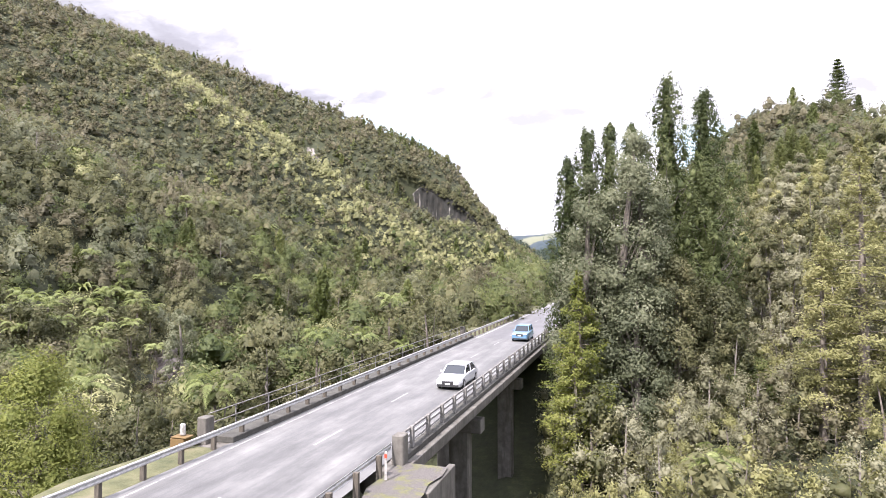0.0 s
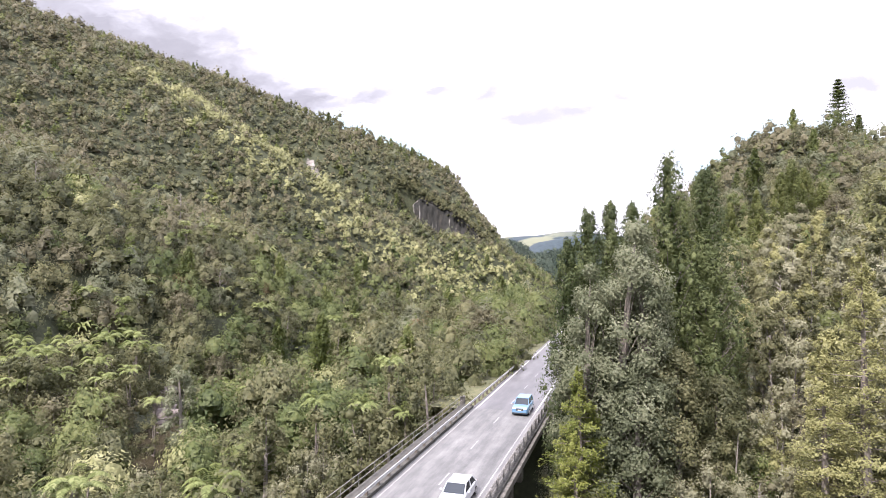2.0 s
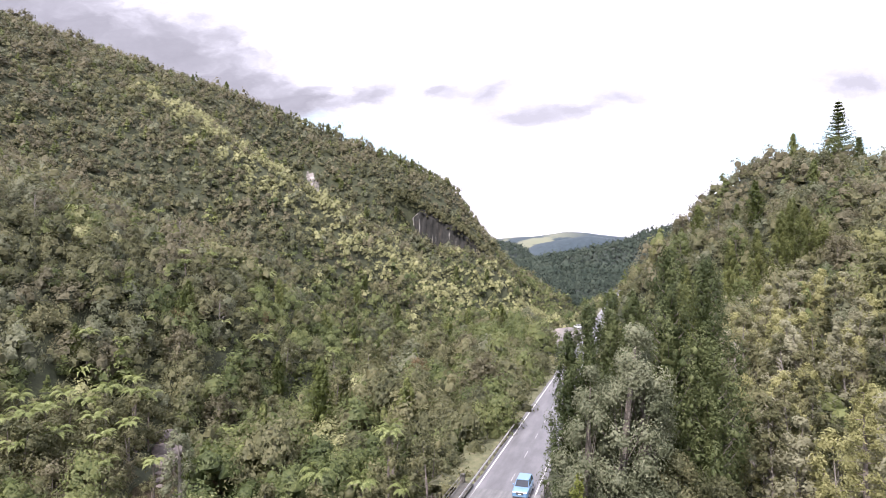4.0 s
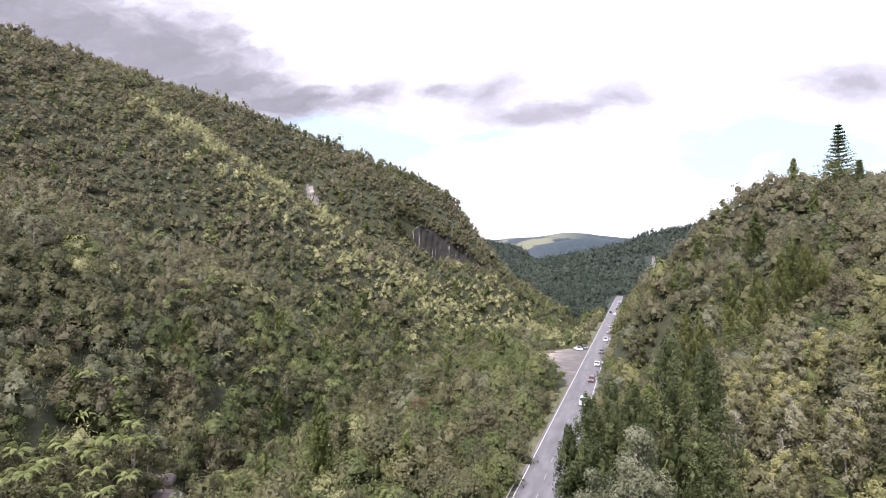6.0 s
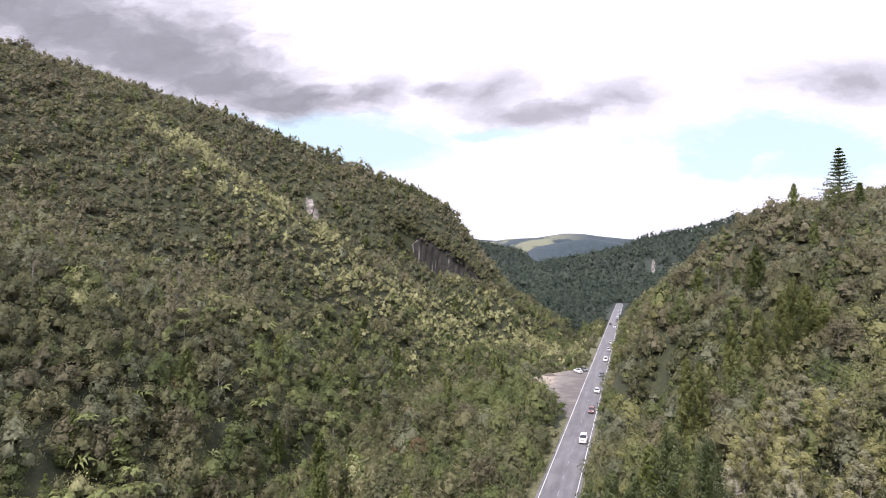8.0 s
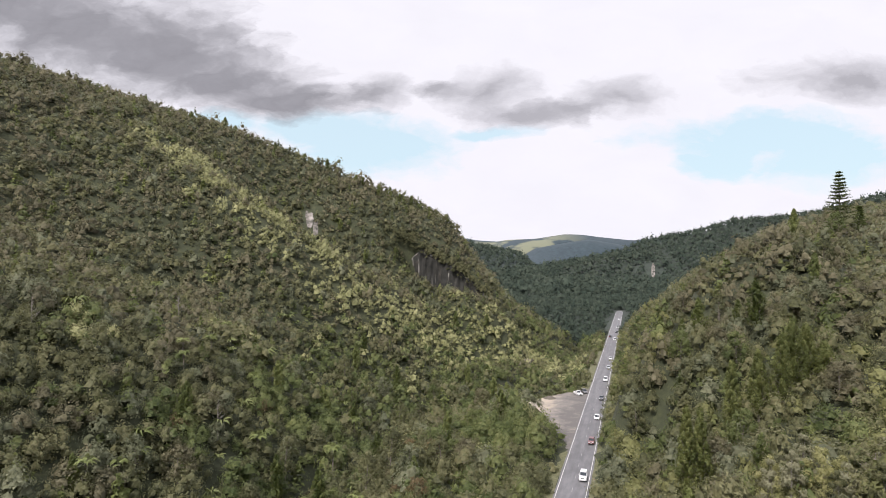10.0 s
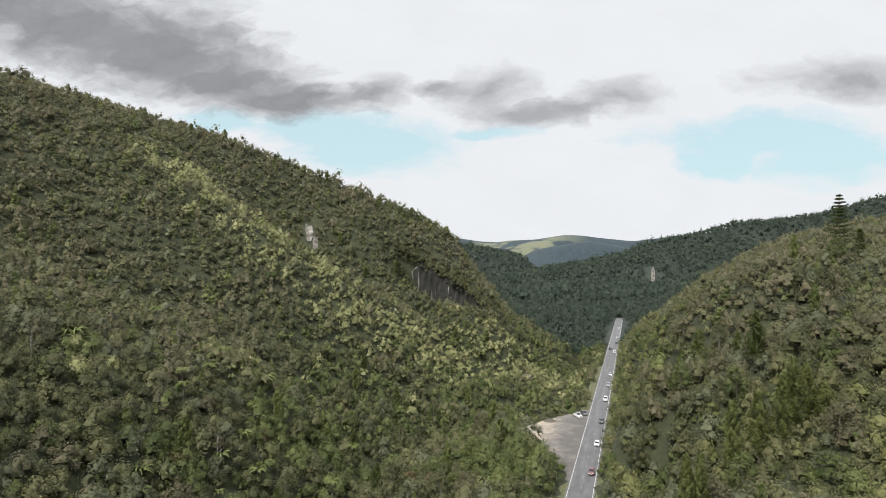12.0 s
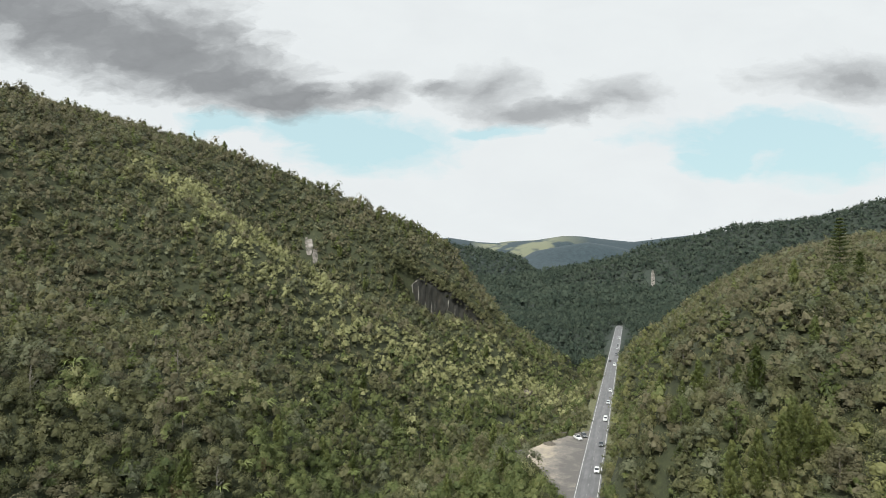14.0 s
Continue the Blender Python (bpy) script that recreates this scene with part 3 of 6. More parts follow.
def clump_crown(rng, clumps, each, size, tall=1.5, clump=0.42, slim=0.6, sides=7):
    """A crown one unit in radius with its foot at z = 0: rounded leafy heads piled into an uneven dome."""
    h = (np.arange(clumps) + rng.uniform(0.1, 0.9, clumps)) / clumps
    a = np.arange(clumps) * 2.39996 + rng.uniform(-0.6, 0.6, clumps)
    d = 0.60 * np.sqrt(np.clip(1 - (h * 1.02 - 0.12) ** 2, 0.02, 1)) * rng.uniform(0.75, 1.05, clumps) * (1 - 0.7 * h ** 3)
    c = np.column_stack([np.cos(a) * d, np.sin(a) * d, 0.12 + h * (tall - 0.3)])
    r = clump * rng.uniform(0.75, 1.2, clumps)
    k = np.repeat(np.arange(clumps), each)
    out = unit(np.column_stack([np.cos(a), np.sin(a), 0.35 + 1.3 * h]))
    e = unit(ball(rng, len(k)) + out[k] * 0.9)
    at = c[k] + e * (r[k] * rng.uniform(0.66, 1.28, len(k)))[:, None] * np.array([1.05, 1.05, 0.95])
    facing = unit(e + out[k] * 0.4 + rng.normal(size=(len(k), 3)) * 0.35)
    dome = unit(at - np.array([0, 0, 0.1 * tall]))
    hearts, ways = [], []
    for i in range(clumps):
        q, v = heart(rng, c[i], r[i] * 0.66, sides)
        hearts.append(q)
        ways.append(unit(v * 0.5 + out[i] * 0.8))
    leaves = sprigs(rng, at, facing, size * rng.uniform(0.6, 1.35, len(k)), slim)
    way = unit(e * 0.40 + dome * 0.70 + rng.normal(size=(len(k), 3)) * 0.38)
    return np.concatenate(hearts + [leaves]), np.concatenate(ways + [np.repeat(way[:, None], 3, 1)])


def spire_crown(rng, n, size, tall=4.0, base=0.5, point=1.3, ragged=0.35):
    """A narrow conifer crown, one unit in radius at its widest."""
    tiers = rng.randint(22, 30)
    hz = np.sort(rng.uniform(0, 1, tiers))
    ang = rng.uniform(0, math.tau, tiers)
    k = rng.randint(0, tiers, n)
    h = np.clip(hz[k] + rng.normal(size=n) * 0.02, 0, 1)
    prof = np.minimum(1.0, (1.02 - h) * point) * np.minimum(1.0, 0.55 + h * 3)
    a = ang[k] + rng.normal(size=n) * 0.75
    lump = 1 + ragged * np.sin(ang[k] * 3 + a * 2 + h * 25)
    r = prof * lump * np.sqrt(rng.uniform(0.15, 1, n))
    at = np.column_stack([np.cos(a) * r, np.sin(a) * r, base + h * tall - r * 0.15])
    facing = unit(np.column_stack([np.cos(a), np.sin(a), np.full(n, 0.7)]) + rng.normal(size=(n, 3)) * 0.45)
    way = unit(np.column_stack([np.cos(a), np.sin(a), np.full(n, 0.6)]) + rng.normal(size=(n, 3)) * 0.25)
    return sprigs(rng, at, facing, size * rng.uniform(0.6, 1.3, n) * (0.6 + 0.4 * prof), 0.55), np.repeat(way[:, None], 3, 1)


def rosette(rng, fronds, segs=5, rise=0.35, width=0.17, leaflets=0):
    """A tree fern's head, one unit in radius: arching fronds with a raised midrib."""
    out = []
    for i in range(fronds):
        a = i * 2.39996 + rng.uniform(-0.2, 0.2)
        lift, reach = rise * rng.uniform(0.5, 1.5), rng.uniform(0.8, 1.1)
        t = np.linspace(0.05, 1, segs + 1)
        r, z = reach * t, lift * np.sin(t * 2.35) * 1.1 - 0.28 * t ** 3
        mid = np.column_stack([np.cos(a) * r, np.sin(a) * r, z])
        side = np.array([-math.sin(a), math.cos(a), 0])
        w = width * np.sin(np.clip(t * 1.05, 0, 1) * math.pi * 0.93 + 0.12)
        if leaflets:
            for u in np.linspace(0.12, 0.98, leaflets):
                m = np.array([np.interp(u, t, mid[:, j]) for j in range(3)])
                ww = width * 1.15 * math.sin(min(u * 1.05, 1) * math.pi * 0.93 + 0.12)
                fwd = np.array([math.cos(a), math.sin(a), 0.2 - u * 0.9]) * (0.75 / leaflets)
                for sgn in (-1, 1):
                    tip = m + side * sgn * ww + fwd * 1.4 - np.array([0, 0, ww * 0.35])
                    out.append(np.stack([m - fwd * 0.5, m + side * sgn * ww * 0.55 - fwd * 0.3 - np.array([0, 0, ww * 0.08]), tip, m + fwd * 0.5]))
        else:
            for j in range(segs):
                for sgn in (-1, 1):
                    e0, e1 = mid[j] + sgn * side * w[j] - [0, 0, w[j] * 0.3], mid[j + 1] + sgn * side * w[j + 1] - [0, 0, w[j + 1] * 0.3]
                    out.append(np.stack([mid[j], e0, e1, mid[j + 1]]))
    return np.array(out)


rng = np.random.RandomState(7)
# Crowns in four grades of fineness, coarse ones for the far slopes.
GRADES = [
    [clump_crown(rng, 9, 80, 0.115, tall=rng.uniform(1.0, 1.9), clump=0.44) for _ in range(8)],
    [clump_crown(rng, 7, 58, 0.125, tall=rng.uniform(0.95, 1.75), clump=0.47, slim=0.65, sides=5) for _ in range(12)],
    [clump_crown(rng, 4, 19, 0.200, tall=rng.uniform(0.95, 1.75), clump=0.50, slim=0.7, sides=4) for _ in range(14)],
    [clump_crown(rng, 3, 7, 0.34, tall=rng.uniform(0.9, 1.6), clump=0.60, sides=4) for _ in range(8)],
]
SPIRES = [[spire_crown(rng, n, s, tall=3.6) for _ in range(4)] for n, s in ((420, 0.36), (240, 0.46), (130, 0.6), (40, 1.0))]
HEADS = [[(halves(q), frond_ways(halves(q))) for q in row] for row in (
    [rosette(rng, 13, leaflets=8) for _ in range(3)], [rosette(rng, 12, 4) for _ in range(4)], [rosette(rng, 10, 2, width=0.2) for _ in range(3)], [rosette(rng, 6, 2, width=0.24) for _ in range(3)])]


def plant_out(rng, templates, x, y, z, radius, stretch):
    """Copies of crowns, turned and scaled, as one array of faces with a tone and shading each."""
    faces, tone, ways = [], [], []
    pick = rng.randint(0, len(templates), len(x))
    turn = rng.uniform(0, math.tau, len(x))
    tones = rng.uniform(0, 1, len(x))
    lean = rng.normal(size=(len(x), 2)) * 0.08
    for i, (tpl, way) in enumerate(templates):
        k = np.nonzero(pick == i)[0]
        if not len(k):
            continue
        c, s = np.cos(turn[k])[:, None, None], np.sin(turn[k])[:, None, None]
        q = tpl[None]
        r = radius[k][:, None, None]
        zz = q[..., 2] * r * stretch[k][:, None, None]
        px = (q[..., 0] * c - q[..., 1] * s) * r + lean[k, 0][:, None, None] * zz
        py = (q[..., 0] * s + q[..., 1] * c) * r + lean[k, 1][:, None, None] * zz
        w = np.stack([px + x[k][:, None, None], py + y[k][:, None, None], zz + z[k][:, None, None]], -1)
        faces.append(w.reshape(-1, 3, 3))
        v = way[None]
        ways.append(np.stack([v[..., 0] * c - v[..., 1] * s, v[..., 0] * s + v[..., 1] * c, v[..., 2] + 0 * c], -1).reshape(-1, 3, 3))
        tone.append(np.repeat(tones[k], len(tpl)))
    return np.concatenate(faces), np.concatenate(tone), np.concatenate(ways)


def scatter(rng, x0, x1, y0, y1, spacing):
    """A jittered grid of places."""
    xs, ys = np.arange(x0, x1, spacing), np.arange(y0, y1, spacing)
    a, b = np.meshgrid(xs, ys)
    a = a.ravel() + rng.uniform(-0.40, 0.40, a.size) * spacing + np.repeat(np.arange(len(ys)) % 2, len(xs)) * spacing * 0.5
    return a, b.ravel() + rng.uniform(-0.40, 0.40, b.size) * spacing


def river_distance(x, y):
    d = np.full(len(x), 1e9)
    for a, b in zip(RIVER, RIVER[1:]):
        ab = np.array([b[0] - a[0], b[1] - a[1]], float)
        t = np.clip(((x - a[0]) * ab[0] + (y - a[1]) * ab[1]) / (ab @ ab), 0, 1)
        d = np.minimum(d, np.hypot(x - a[0] - t * ab[0], y - a[1] - t * ab[1]))
    return d


def wild(x, y):
    """Where bush may stand: off the road, the lay-by, the river, and the clearing where the view starts."""
    s, q = x * ALONG[0] + y * ALONG[1], x * RIGHT[0] + y * RIGHT[1] - CENTRE
    ok = (np.abs(q) > 6.0 + 3.0 * (s > 480)) | (s > 712)
    ok &= ~((q < 0) & (q > -layby_edge(s) - 1.5) & (s > 174) & (s < 262))
    ok &= ~((np.abs(q) < 7.2) & (s > BRIDGE[0] - 30) & (s < BRIDGE[1] + 5))
    ok &= river_distance(x, y) > np.where(y > 270, 1.6, np.where(y > 95, 2.6, 3.6))
    ok &= np.hypot(x, y) > 27
    # Bare rock: the cliff, the slip and the far scar.
    for (ax, ay), (bx, by), wide in (((-86, 379), (-85, 398), 5.0), ((434, 1212), (458, 1318), 13.0)):
        d = np.array([bx - ax, by - ay], float)
        t = np.clip(((x - ax) * d[0] + (y - ay) * d[1]) / (d @ d), 0, 1)
        ok &= np.hypot(x - ax - t * d[0], y - ay - t * d[1]) > wide
    u, o = cliff_frame(x, y)
    ok &= ~((u > 0.0) & (u < 1.0) & (o > 7.0) & (o < 13.0))
    # The open reach of the river with its gravel and stones.
    ok &= ~((np.abs(x + 0.487 * y) < 3.4) & (y > 74) & (y < 124))
    ok &= np.hypot(x + 61, y - 97) > 12.5
    ok &= np.hypot(x - 151, y - 226) > 7.5
    return ok


# ---- road and bridge ----
def strip(name, s0, s1, q0, q1, z, mat, step=6.0, cross=2, parent=None, crown=0.0, edge=0.0):
    """A strip along the road; q measured from its centre line."""
    ss, qs = np.arange(s0, s1 + 0.01, (s1 - s0) / max(1, round((s1 - s0) / step))), np.linspace(q0, q1, cross)
    verts, faces = [], []
    r = np.random.RandomState(int(abs(s0 * 7 + q0 * 13)) % 9999)
    for s in ss:
        wob0, wob1 = r.uniform(-edge, edge, 2)
        for j, q in enumerate(qs):
            qq = q + (wob0 if j == 0 else wob1 if j == cross - 1 else 0)
            verts.append((qq, s, z - crown * abs(qq) / 3.5))
    for i in range(len(ss) - 1):
        for j in range(cross - 1):
            a = i * cross + j
            faces.append((a, a + 1, a + cross + 1, a + cross))
    ob = mesh_object(name, verts, faces, mat)
    ob.matrix_world = ROAD
    return ob


pale_road = strip("road", -60, 66.5, -3.9, 3.9, 0.02, M["pale_seal"], 5.0, 5, crown=0.05, edge=0.12)
tagged(pale_road, "bleached, streaked seal over the bridge and its approach", "road", kind="structure")
road = strip("road", 66.5, 735, -3.9, 3.9, 0.02, M["asphalt"], 5.0, 5, crown=0.05, edge=0.12)
tagged(road, "two-lane chip-sealed road with bleached wheel tracks", "road", kind="structure")
for q0, q1, s0, s1, cover in ((-8.5, -3.6, 66, 176, "verge"), (-7.5, -3.6, 258, 420, "verge"), (3.6, 6.2, 75, 420, "verge"), (-6.5, -3.6, -40, 22.6, "verge"), (3.6, 7.0, -40, 12, "shoulder")):
    tagged(strip("verge", s0, s1, q0, q1, -0.05, M[cover], 2.5, 3, edge=0.5), "rough grass and gravel verge beside the road", "verge", kind="structure")
r = np.random.RandomState(61)
rows = np.arange(172.0, 263.1, 1.5)
verts = [(-3.7 - (layby_edge(v) - 3.7 + (1.2 if 176 < v < 260 else 0.0) * r.uniform(-1, 1)) * k / 14, v, -0.03 + 0.05 * r.uniform(-1, 1) * (k > 2)) for v in rows for k in range(15)]
layby = mesh_object("layby", verts, [(i * 15 + k, i * 15 + k + 1, i * 15 + k + 16, i * 15 + k + 15) for i in range(len(rows) - 1) for k in range(14)], M["gravel"])
layby.matrix_world = ROAD
tagged(layby, "worn gravel lay-by with pale sandy patches beside the road", "lay-by", kind="structure")

for q in (-3.35, 3.35):
    tagged(strip("edge_line", -60, 66.5, q - 0.06, q + 0.06, 0.026 - 0.05 * 0.96, M["worn_paint"], 3.0, edge=0.015), "faded white painted edge line", "road marking", kind="structure")
    line = strip("edge_line", 66.5, 730, q - 0.07, q + 0.07, 0.026 - 0.05 * 0.96, M["road_paint"], 10.0)
    tagged(line, "worn white painted edge line", "road marking", kind="structure")
dash = strip("centre_dash", 0, 2.75, -0.06, 0.06, 0.028, M["worn_paint"], 2.75)
tagged(dash, "worn white painted centre-line dash", "road marking", "centre-line dashes", "structure")
for i in range(-8, 79):
    if i:
        copy_thing(dash, ROAD @ Matrix.Translation((0, 5.9 + i * 9.1, 0)))
dash.matrix_world = ROAD @ Matrix.Translation((0, 5.9, 0))


def bridge():
    root = new("bridge")
    root.matrix_world = ROAD
    tagged(root, "concrete two-lane road bridge with post-and-rail parapet", "bridge")
    s0, s1 = BRIDGE
    length, mid = s1 - s0, (s0 + s1) / 2
    bm = bmesh.new()
    box(bm, (-0.15, mid, -0.32), (10.3, length, 0.5), bevel=0.03)
    part("deck", bm, M["concrete"], root)
    for x in (-3.4, -1.2, 1.2, 3.6):
        bm = bmesh.new()
        box(bm, (x, mid, -1.15), (0.45, length - 0.4, 1.2), bevel=0.02)
        part("beam", bm, M["concrete"], root)
    bm = bmesh.new()
    box(bm, (4.45, mid, 0.06), (0.5, length, 0.28), bevel=0.03)
    part("kerb", bm, M["stained"], root, "stained concrete kerb with shade in its colour")
    bm = bmesh.new()
    box(bm, (-4.55, mid, 0.08), (1.5, length, 0.3), bevel=0.03)
    part("footpath", bm, M["stained"], root, "raised concrete footpath")
    for y in (s0 + 14.5, s0 + 29):
        bm = bmesh.new()
        box(bm, (0.1, y, -2.2), (8.6, 1.0, 0.9), bevel=0.05)
        box(bm, (-2.7, y, -9.0), (1.3, 0.9, 13.0), bevel=0.08)
        box(bm, (2.9, y, -9.0), (1.3, 0.9, 13.0), bevel=0.08)
        part("pier", bm, M["concrete"], root)
    for y in (s0 - 0.6, s1 + 0.6):
        bm = bmesh.new()
        box(bm, (0, y, -3.2), (10.4, 1.2, 6.2), bevel=0.04)
        part("abutment", bm, M["concrete"], root)
    # Right parapet: concrete posts with three pipe rails; heavier end posts.
    count = 20
    for i in range(count):
        y = s0 + 1.2 + i * (length - 2.4) / (count - 1)
        bm = bmesh.new()
        box(bm, (4.5, y, 0.62), (0.16, 0.22, 1.0), bevel=0.015)
        part("parapet_post", bm, M["rail_paint"], root)
    for z, r in ((1.02, 0.06), (0.72, 0.045), (0.44, 0.045)):
        bm = bmesh.new()
        tube(bm, [(4.42, s0 + 0.3, z), (4.42, s1 - 0.3, z)], [r, r], 8)
        part("parapet_rail", bm, M["rail_paint"], root)
    for x in (4.5, -5.15):
        for y in (s0 - 0.2, s1 + 0.2):
            bm = bmesh.new()
            box(bm, (x, y, 0.5), (0.5, 0.6, 1.25), bevel=0.04)
            part("end_post", bm, M["concrete"], root, "weathered concrete end post")
    # Left footpath handrail.
    for i in range(15):
        y = s0 + 2.0 + i * (length - 4.0) / 14
        bm = bmesh.new()
        tube(bm, [(-5.15, y, 0.2), (-5.15, y, 1.2)], [0.03, 0.03], 6)
        part("handrail_post", bm, M["rail_paint"], root)
    for z in (1.2, 0.72):
        bm = bmesh.new()
        tube(bm, [(-5.15, s0, z), (-5.15, s1, z)], [0.03, 0.03], 6)
        part("handrail", bm, M["rail_paint"], root)
    return root


bridge()


def guard_rail(s0, s1, q, facing, spacing=2.0, label="galvanised corrugated steel guard rail on timber posts"):
    """A W-beam on posts; facing +1 shows its face to the right."""
    root = new("guard_rail")
    root.matrix_world = ROAD
    tagged(root, label, "guard rail", "guard rails by the road")
    prof = [(0.0, 0.44), (0.05, 0.475), (0.05, 0.52), (0.0, 0.56), (0.0, 0.60), (0.05, 0.64), (0.05, 0.685), (0.0, 0.72)]
    bm = bmesh.new()
    rows = []
    for s in np.arange(s0, s1 + 0.01, (s1 - s0) / round((s1 - s0) / 4)):
        rows.append([[bm.verts.new((q + facing * (x + k), s, z + 0.12)) for x, z in prof] for k in (0.0, -0.008)])
    for a, b in zip(rows, rows[1:]):
        for k in (0, 1):
            for i in range(len(prof) - 1):
                bm.faces.new((a[k][i], a[k][i + 1], b[k][i + 1], b[k][i]))
        for i in (0, len(prof) - 1):
            bm.faces.new((a[0][i], a[1][i], b[1][i], b[0][i]))
    part("rail", bm, M["galvanised"], root)
    for s in np.arange(s0 + 0.4, s1, spacing):
        bm = bmesh.new()
        box(bm, (q - facing * 0.14, s, 0.30), (0.2, 0.16, 0.98), bevel=0.01)
        part("rail_post", bm, M["timber"], root)
    return root


guard_rail(4.0, 92.0, -3.85, 1)
guard_rail(9.0, 23.0, 4.25, -1)


# ---- forest ----
rng = np.random.RandomState(21)


SUNLIT_SPUR = [(-152, 348), (-118, 326), (-94, 318), (-72, 315), (-48, 311), (-20, 318), (20, 342), (55, 352)]


def spur_distance(x, y):
    d = np.full(len(x), 1e9)
    for a, b in zip(SUNLIT_SPUR, SUNLIT_SPUR[1:]):
        ab = np.array([b[0] - a[0], b[1] - a[1]], float)
        t = np.clip(((x - a[0]) * ab[0] + (y - a[1]) * ab[1]) / (ab @ ab), 0, 1)
        d = np.minimum(d, np.hypot(x - a[0] - t * ab[0], y - a[1] - t * ab[1]))
    return d


def forest(name, label, x0, x1, y0, y1, spacing, keep, mix, size=(2.3, 3.9), coarse=False):
    """Bush too dense to count, sown by kind and fineness."""
    x, y = scatter(rng, x0, x1, y0, y1, spacing)
    ok = wild(x, y) & keep(x, y)
    x, y = x[ok], y[ok]
    z = land(x, y)
    dist = np.hypot(x, y)
    kinds = list(mix)
    weight = np.array([mix[k] for k in kinds], float)
    # Kinds grow in loose stands.
    # Kinds listed first take the heights, the last ones the valley floor.
    lot = np.clip(0.5 + 0.22 * ripple(x, y, 60, 31) + np.clip((26 - z) / 110, -0.25, 0.3) + rng.uniform(-0.5, 0.5, len(x)) * 0.72, 0, 0.9999)
    chosen = np.searchsorted(np.cumsum(weight) / weight.sum(), lot)
    if "pale_bush" in mix:
        # Paler growth along the spur, its colour also lifted to stand for sunlight.
        pale = spur_distance(x, y) + 7 * ripple(x, y, 25, 44) + rng.uniform(-18, 18, len(x)) < 17
        chosen = np.where(pale, kinds.index("pale_bush"), chosen)
    for i, kind in enumerate(kinds):
        sets = SPIRES if kind == "conifer" else HEADS if kind == "fern" else GRADES
        quads, tones, ways = [], [], []
        for grade, (near, far) in enumerate(((0, 115), (115, 210), (210, 480), (480, 9999))):
            k = np.nonzero((chosen == i) & (dist >= near) & (dist < far))[0]
            if not len(k):
                continue
            r = rng.uniform(*size, len(k)) * (1 + 0.4 * (rng.uniform(size=len(k)) > 0.9))
            up = rng.uniform(0.80, 1.35, len(k))
            foot = z[k] - 0.4
            if kind == "conifer":
                r, foot, up = r * 0.60, z[k] - 0.3, rng.uniform(0.6, 1.0, len(k))
            if kind == "fern":
                r, foot, up = r * 0.75, z[k] + rng.uniform(2.5, 5.0, len(k)), np.ones(len(k))
            q, t, v = plant_out(rng, sets[(2 if far < 300 else 3) if coarse else grade], x[k], y[k], foot, r, up)
            quads.append(q)
            tones.append(t)
            ways.append(v)
        if quads:
            ob = big_mesh(name, np.concatenate(quads), M[kind], np.concatenate(tones), soft=np.concatenate(ways))
            tagged(ob, label[kind], "forest", kind="stuff")


WORDS = {
    "bush": "dense olive-green native bush covering the slopes", "grey_bush": "silvery grey-green shrubs among the bush", "fresh": "fresh green broadleaf bushes in the forest",
    "conifer": "dark narrow conifers rising out of the bush", "fern": "pale green tree ferns scattered in the bush", "green_bush": "mid-green broadleaf trees in the bush", "brown_bush": "brownish bush on the slopes", "pale_bush": "pale olive bush along the spur, sunlight put into its colour", "rust": "rusty brown shrubs among the bush",
    "yellowish": "yellow-green shrubs on the sunny slope", "sage": "grey-green trees among the bush", "far_bush": "far-off forest on the valley hills, cloud shade and haze in its colour",
}


NEAR = 74.0


def left_side(x, y):
    s, q = x * ALONG[0] + y * ALONG[1], x * RIGHT[0] + y * RIGHT[1] - CENTRE
    return (q < 0) & (x > -0.78 * y - 22) & (y < 446 + 0 * x) & (np.hypot(x, y) > NEAR)


def right_side(x, y):
    s, q = x * ALONG[0] + y * ALONG[1], x * RIGHT[0] + y * RIGHT[1] - CENTRE
    return (q > 0) & (x < 0.78 * y + 22) & (np.hypot(x, y) > NEAR)


def mature(side):
    return lambda x, y: side(x, y) & (np.hypot(x, y) < 225)


def scrubby(side):
    return lambda x, y: side(x, y) & (np.hypot(x, y) >= 225)


# Tall bush in the valley, lower and denser scrub on the dry upper slopes.
LEFT_MIX = dict(brown_bush=24, sage=11, conifer=6, bush=40, pale_bush=2, fern=3, green_bush=14)
RIGHT_MIX = dict(brown_bush=27, conifer=3, sage=14, bush=32, yellowish=19, green_bush=6)
forest("bush", WORDS, -330, 120, 20, 470, 4.8, mature(left_side), LEFT_MIX, (2.5, 4.7))
forest("bush", WORDS, -30, 360, 14, 500, 4.7, mature(right_side), RIGHT_MIX, (2.3, 4.3))
forest("bush", WORDS, -330, 120, 20, 470, 4.0, scrubby(left_side), LEFT_MIX, (2.0, 3.8))
forest("bush", WORDS, -30, 360, 14, 500, 4.0, scrubby(right_side), RIGHT_MIX, (2.0, 3.8))
# Low growth that closes the ground between the crowns.
LOW = {"green_bush": "low dark green undergrowth closing the forest floor", "bush": "low olive undergrowth closing the forest floor"}
forest("undergrowth", LOW, -330, 120, 20, 470, 6.0, left_side, dict(bush=60, green_bush=40), (2.2, 3.0), True)
forest("undergrowth", LOW, -30, 330, 14, 470, 6.0, right_side, dict(bush=60, green_bush=40), (2.2, 3.0), True)


def beyond(x, y):
    return (x > 0.0 * y - 120) & (x < 0.75 * y)


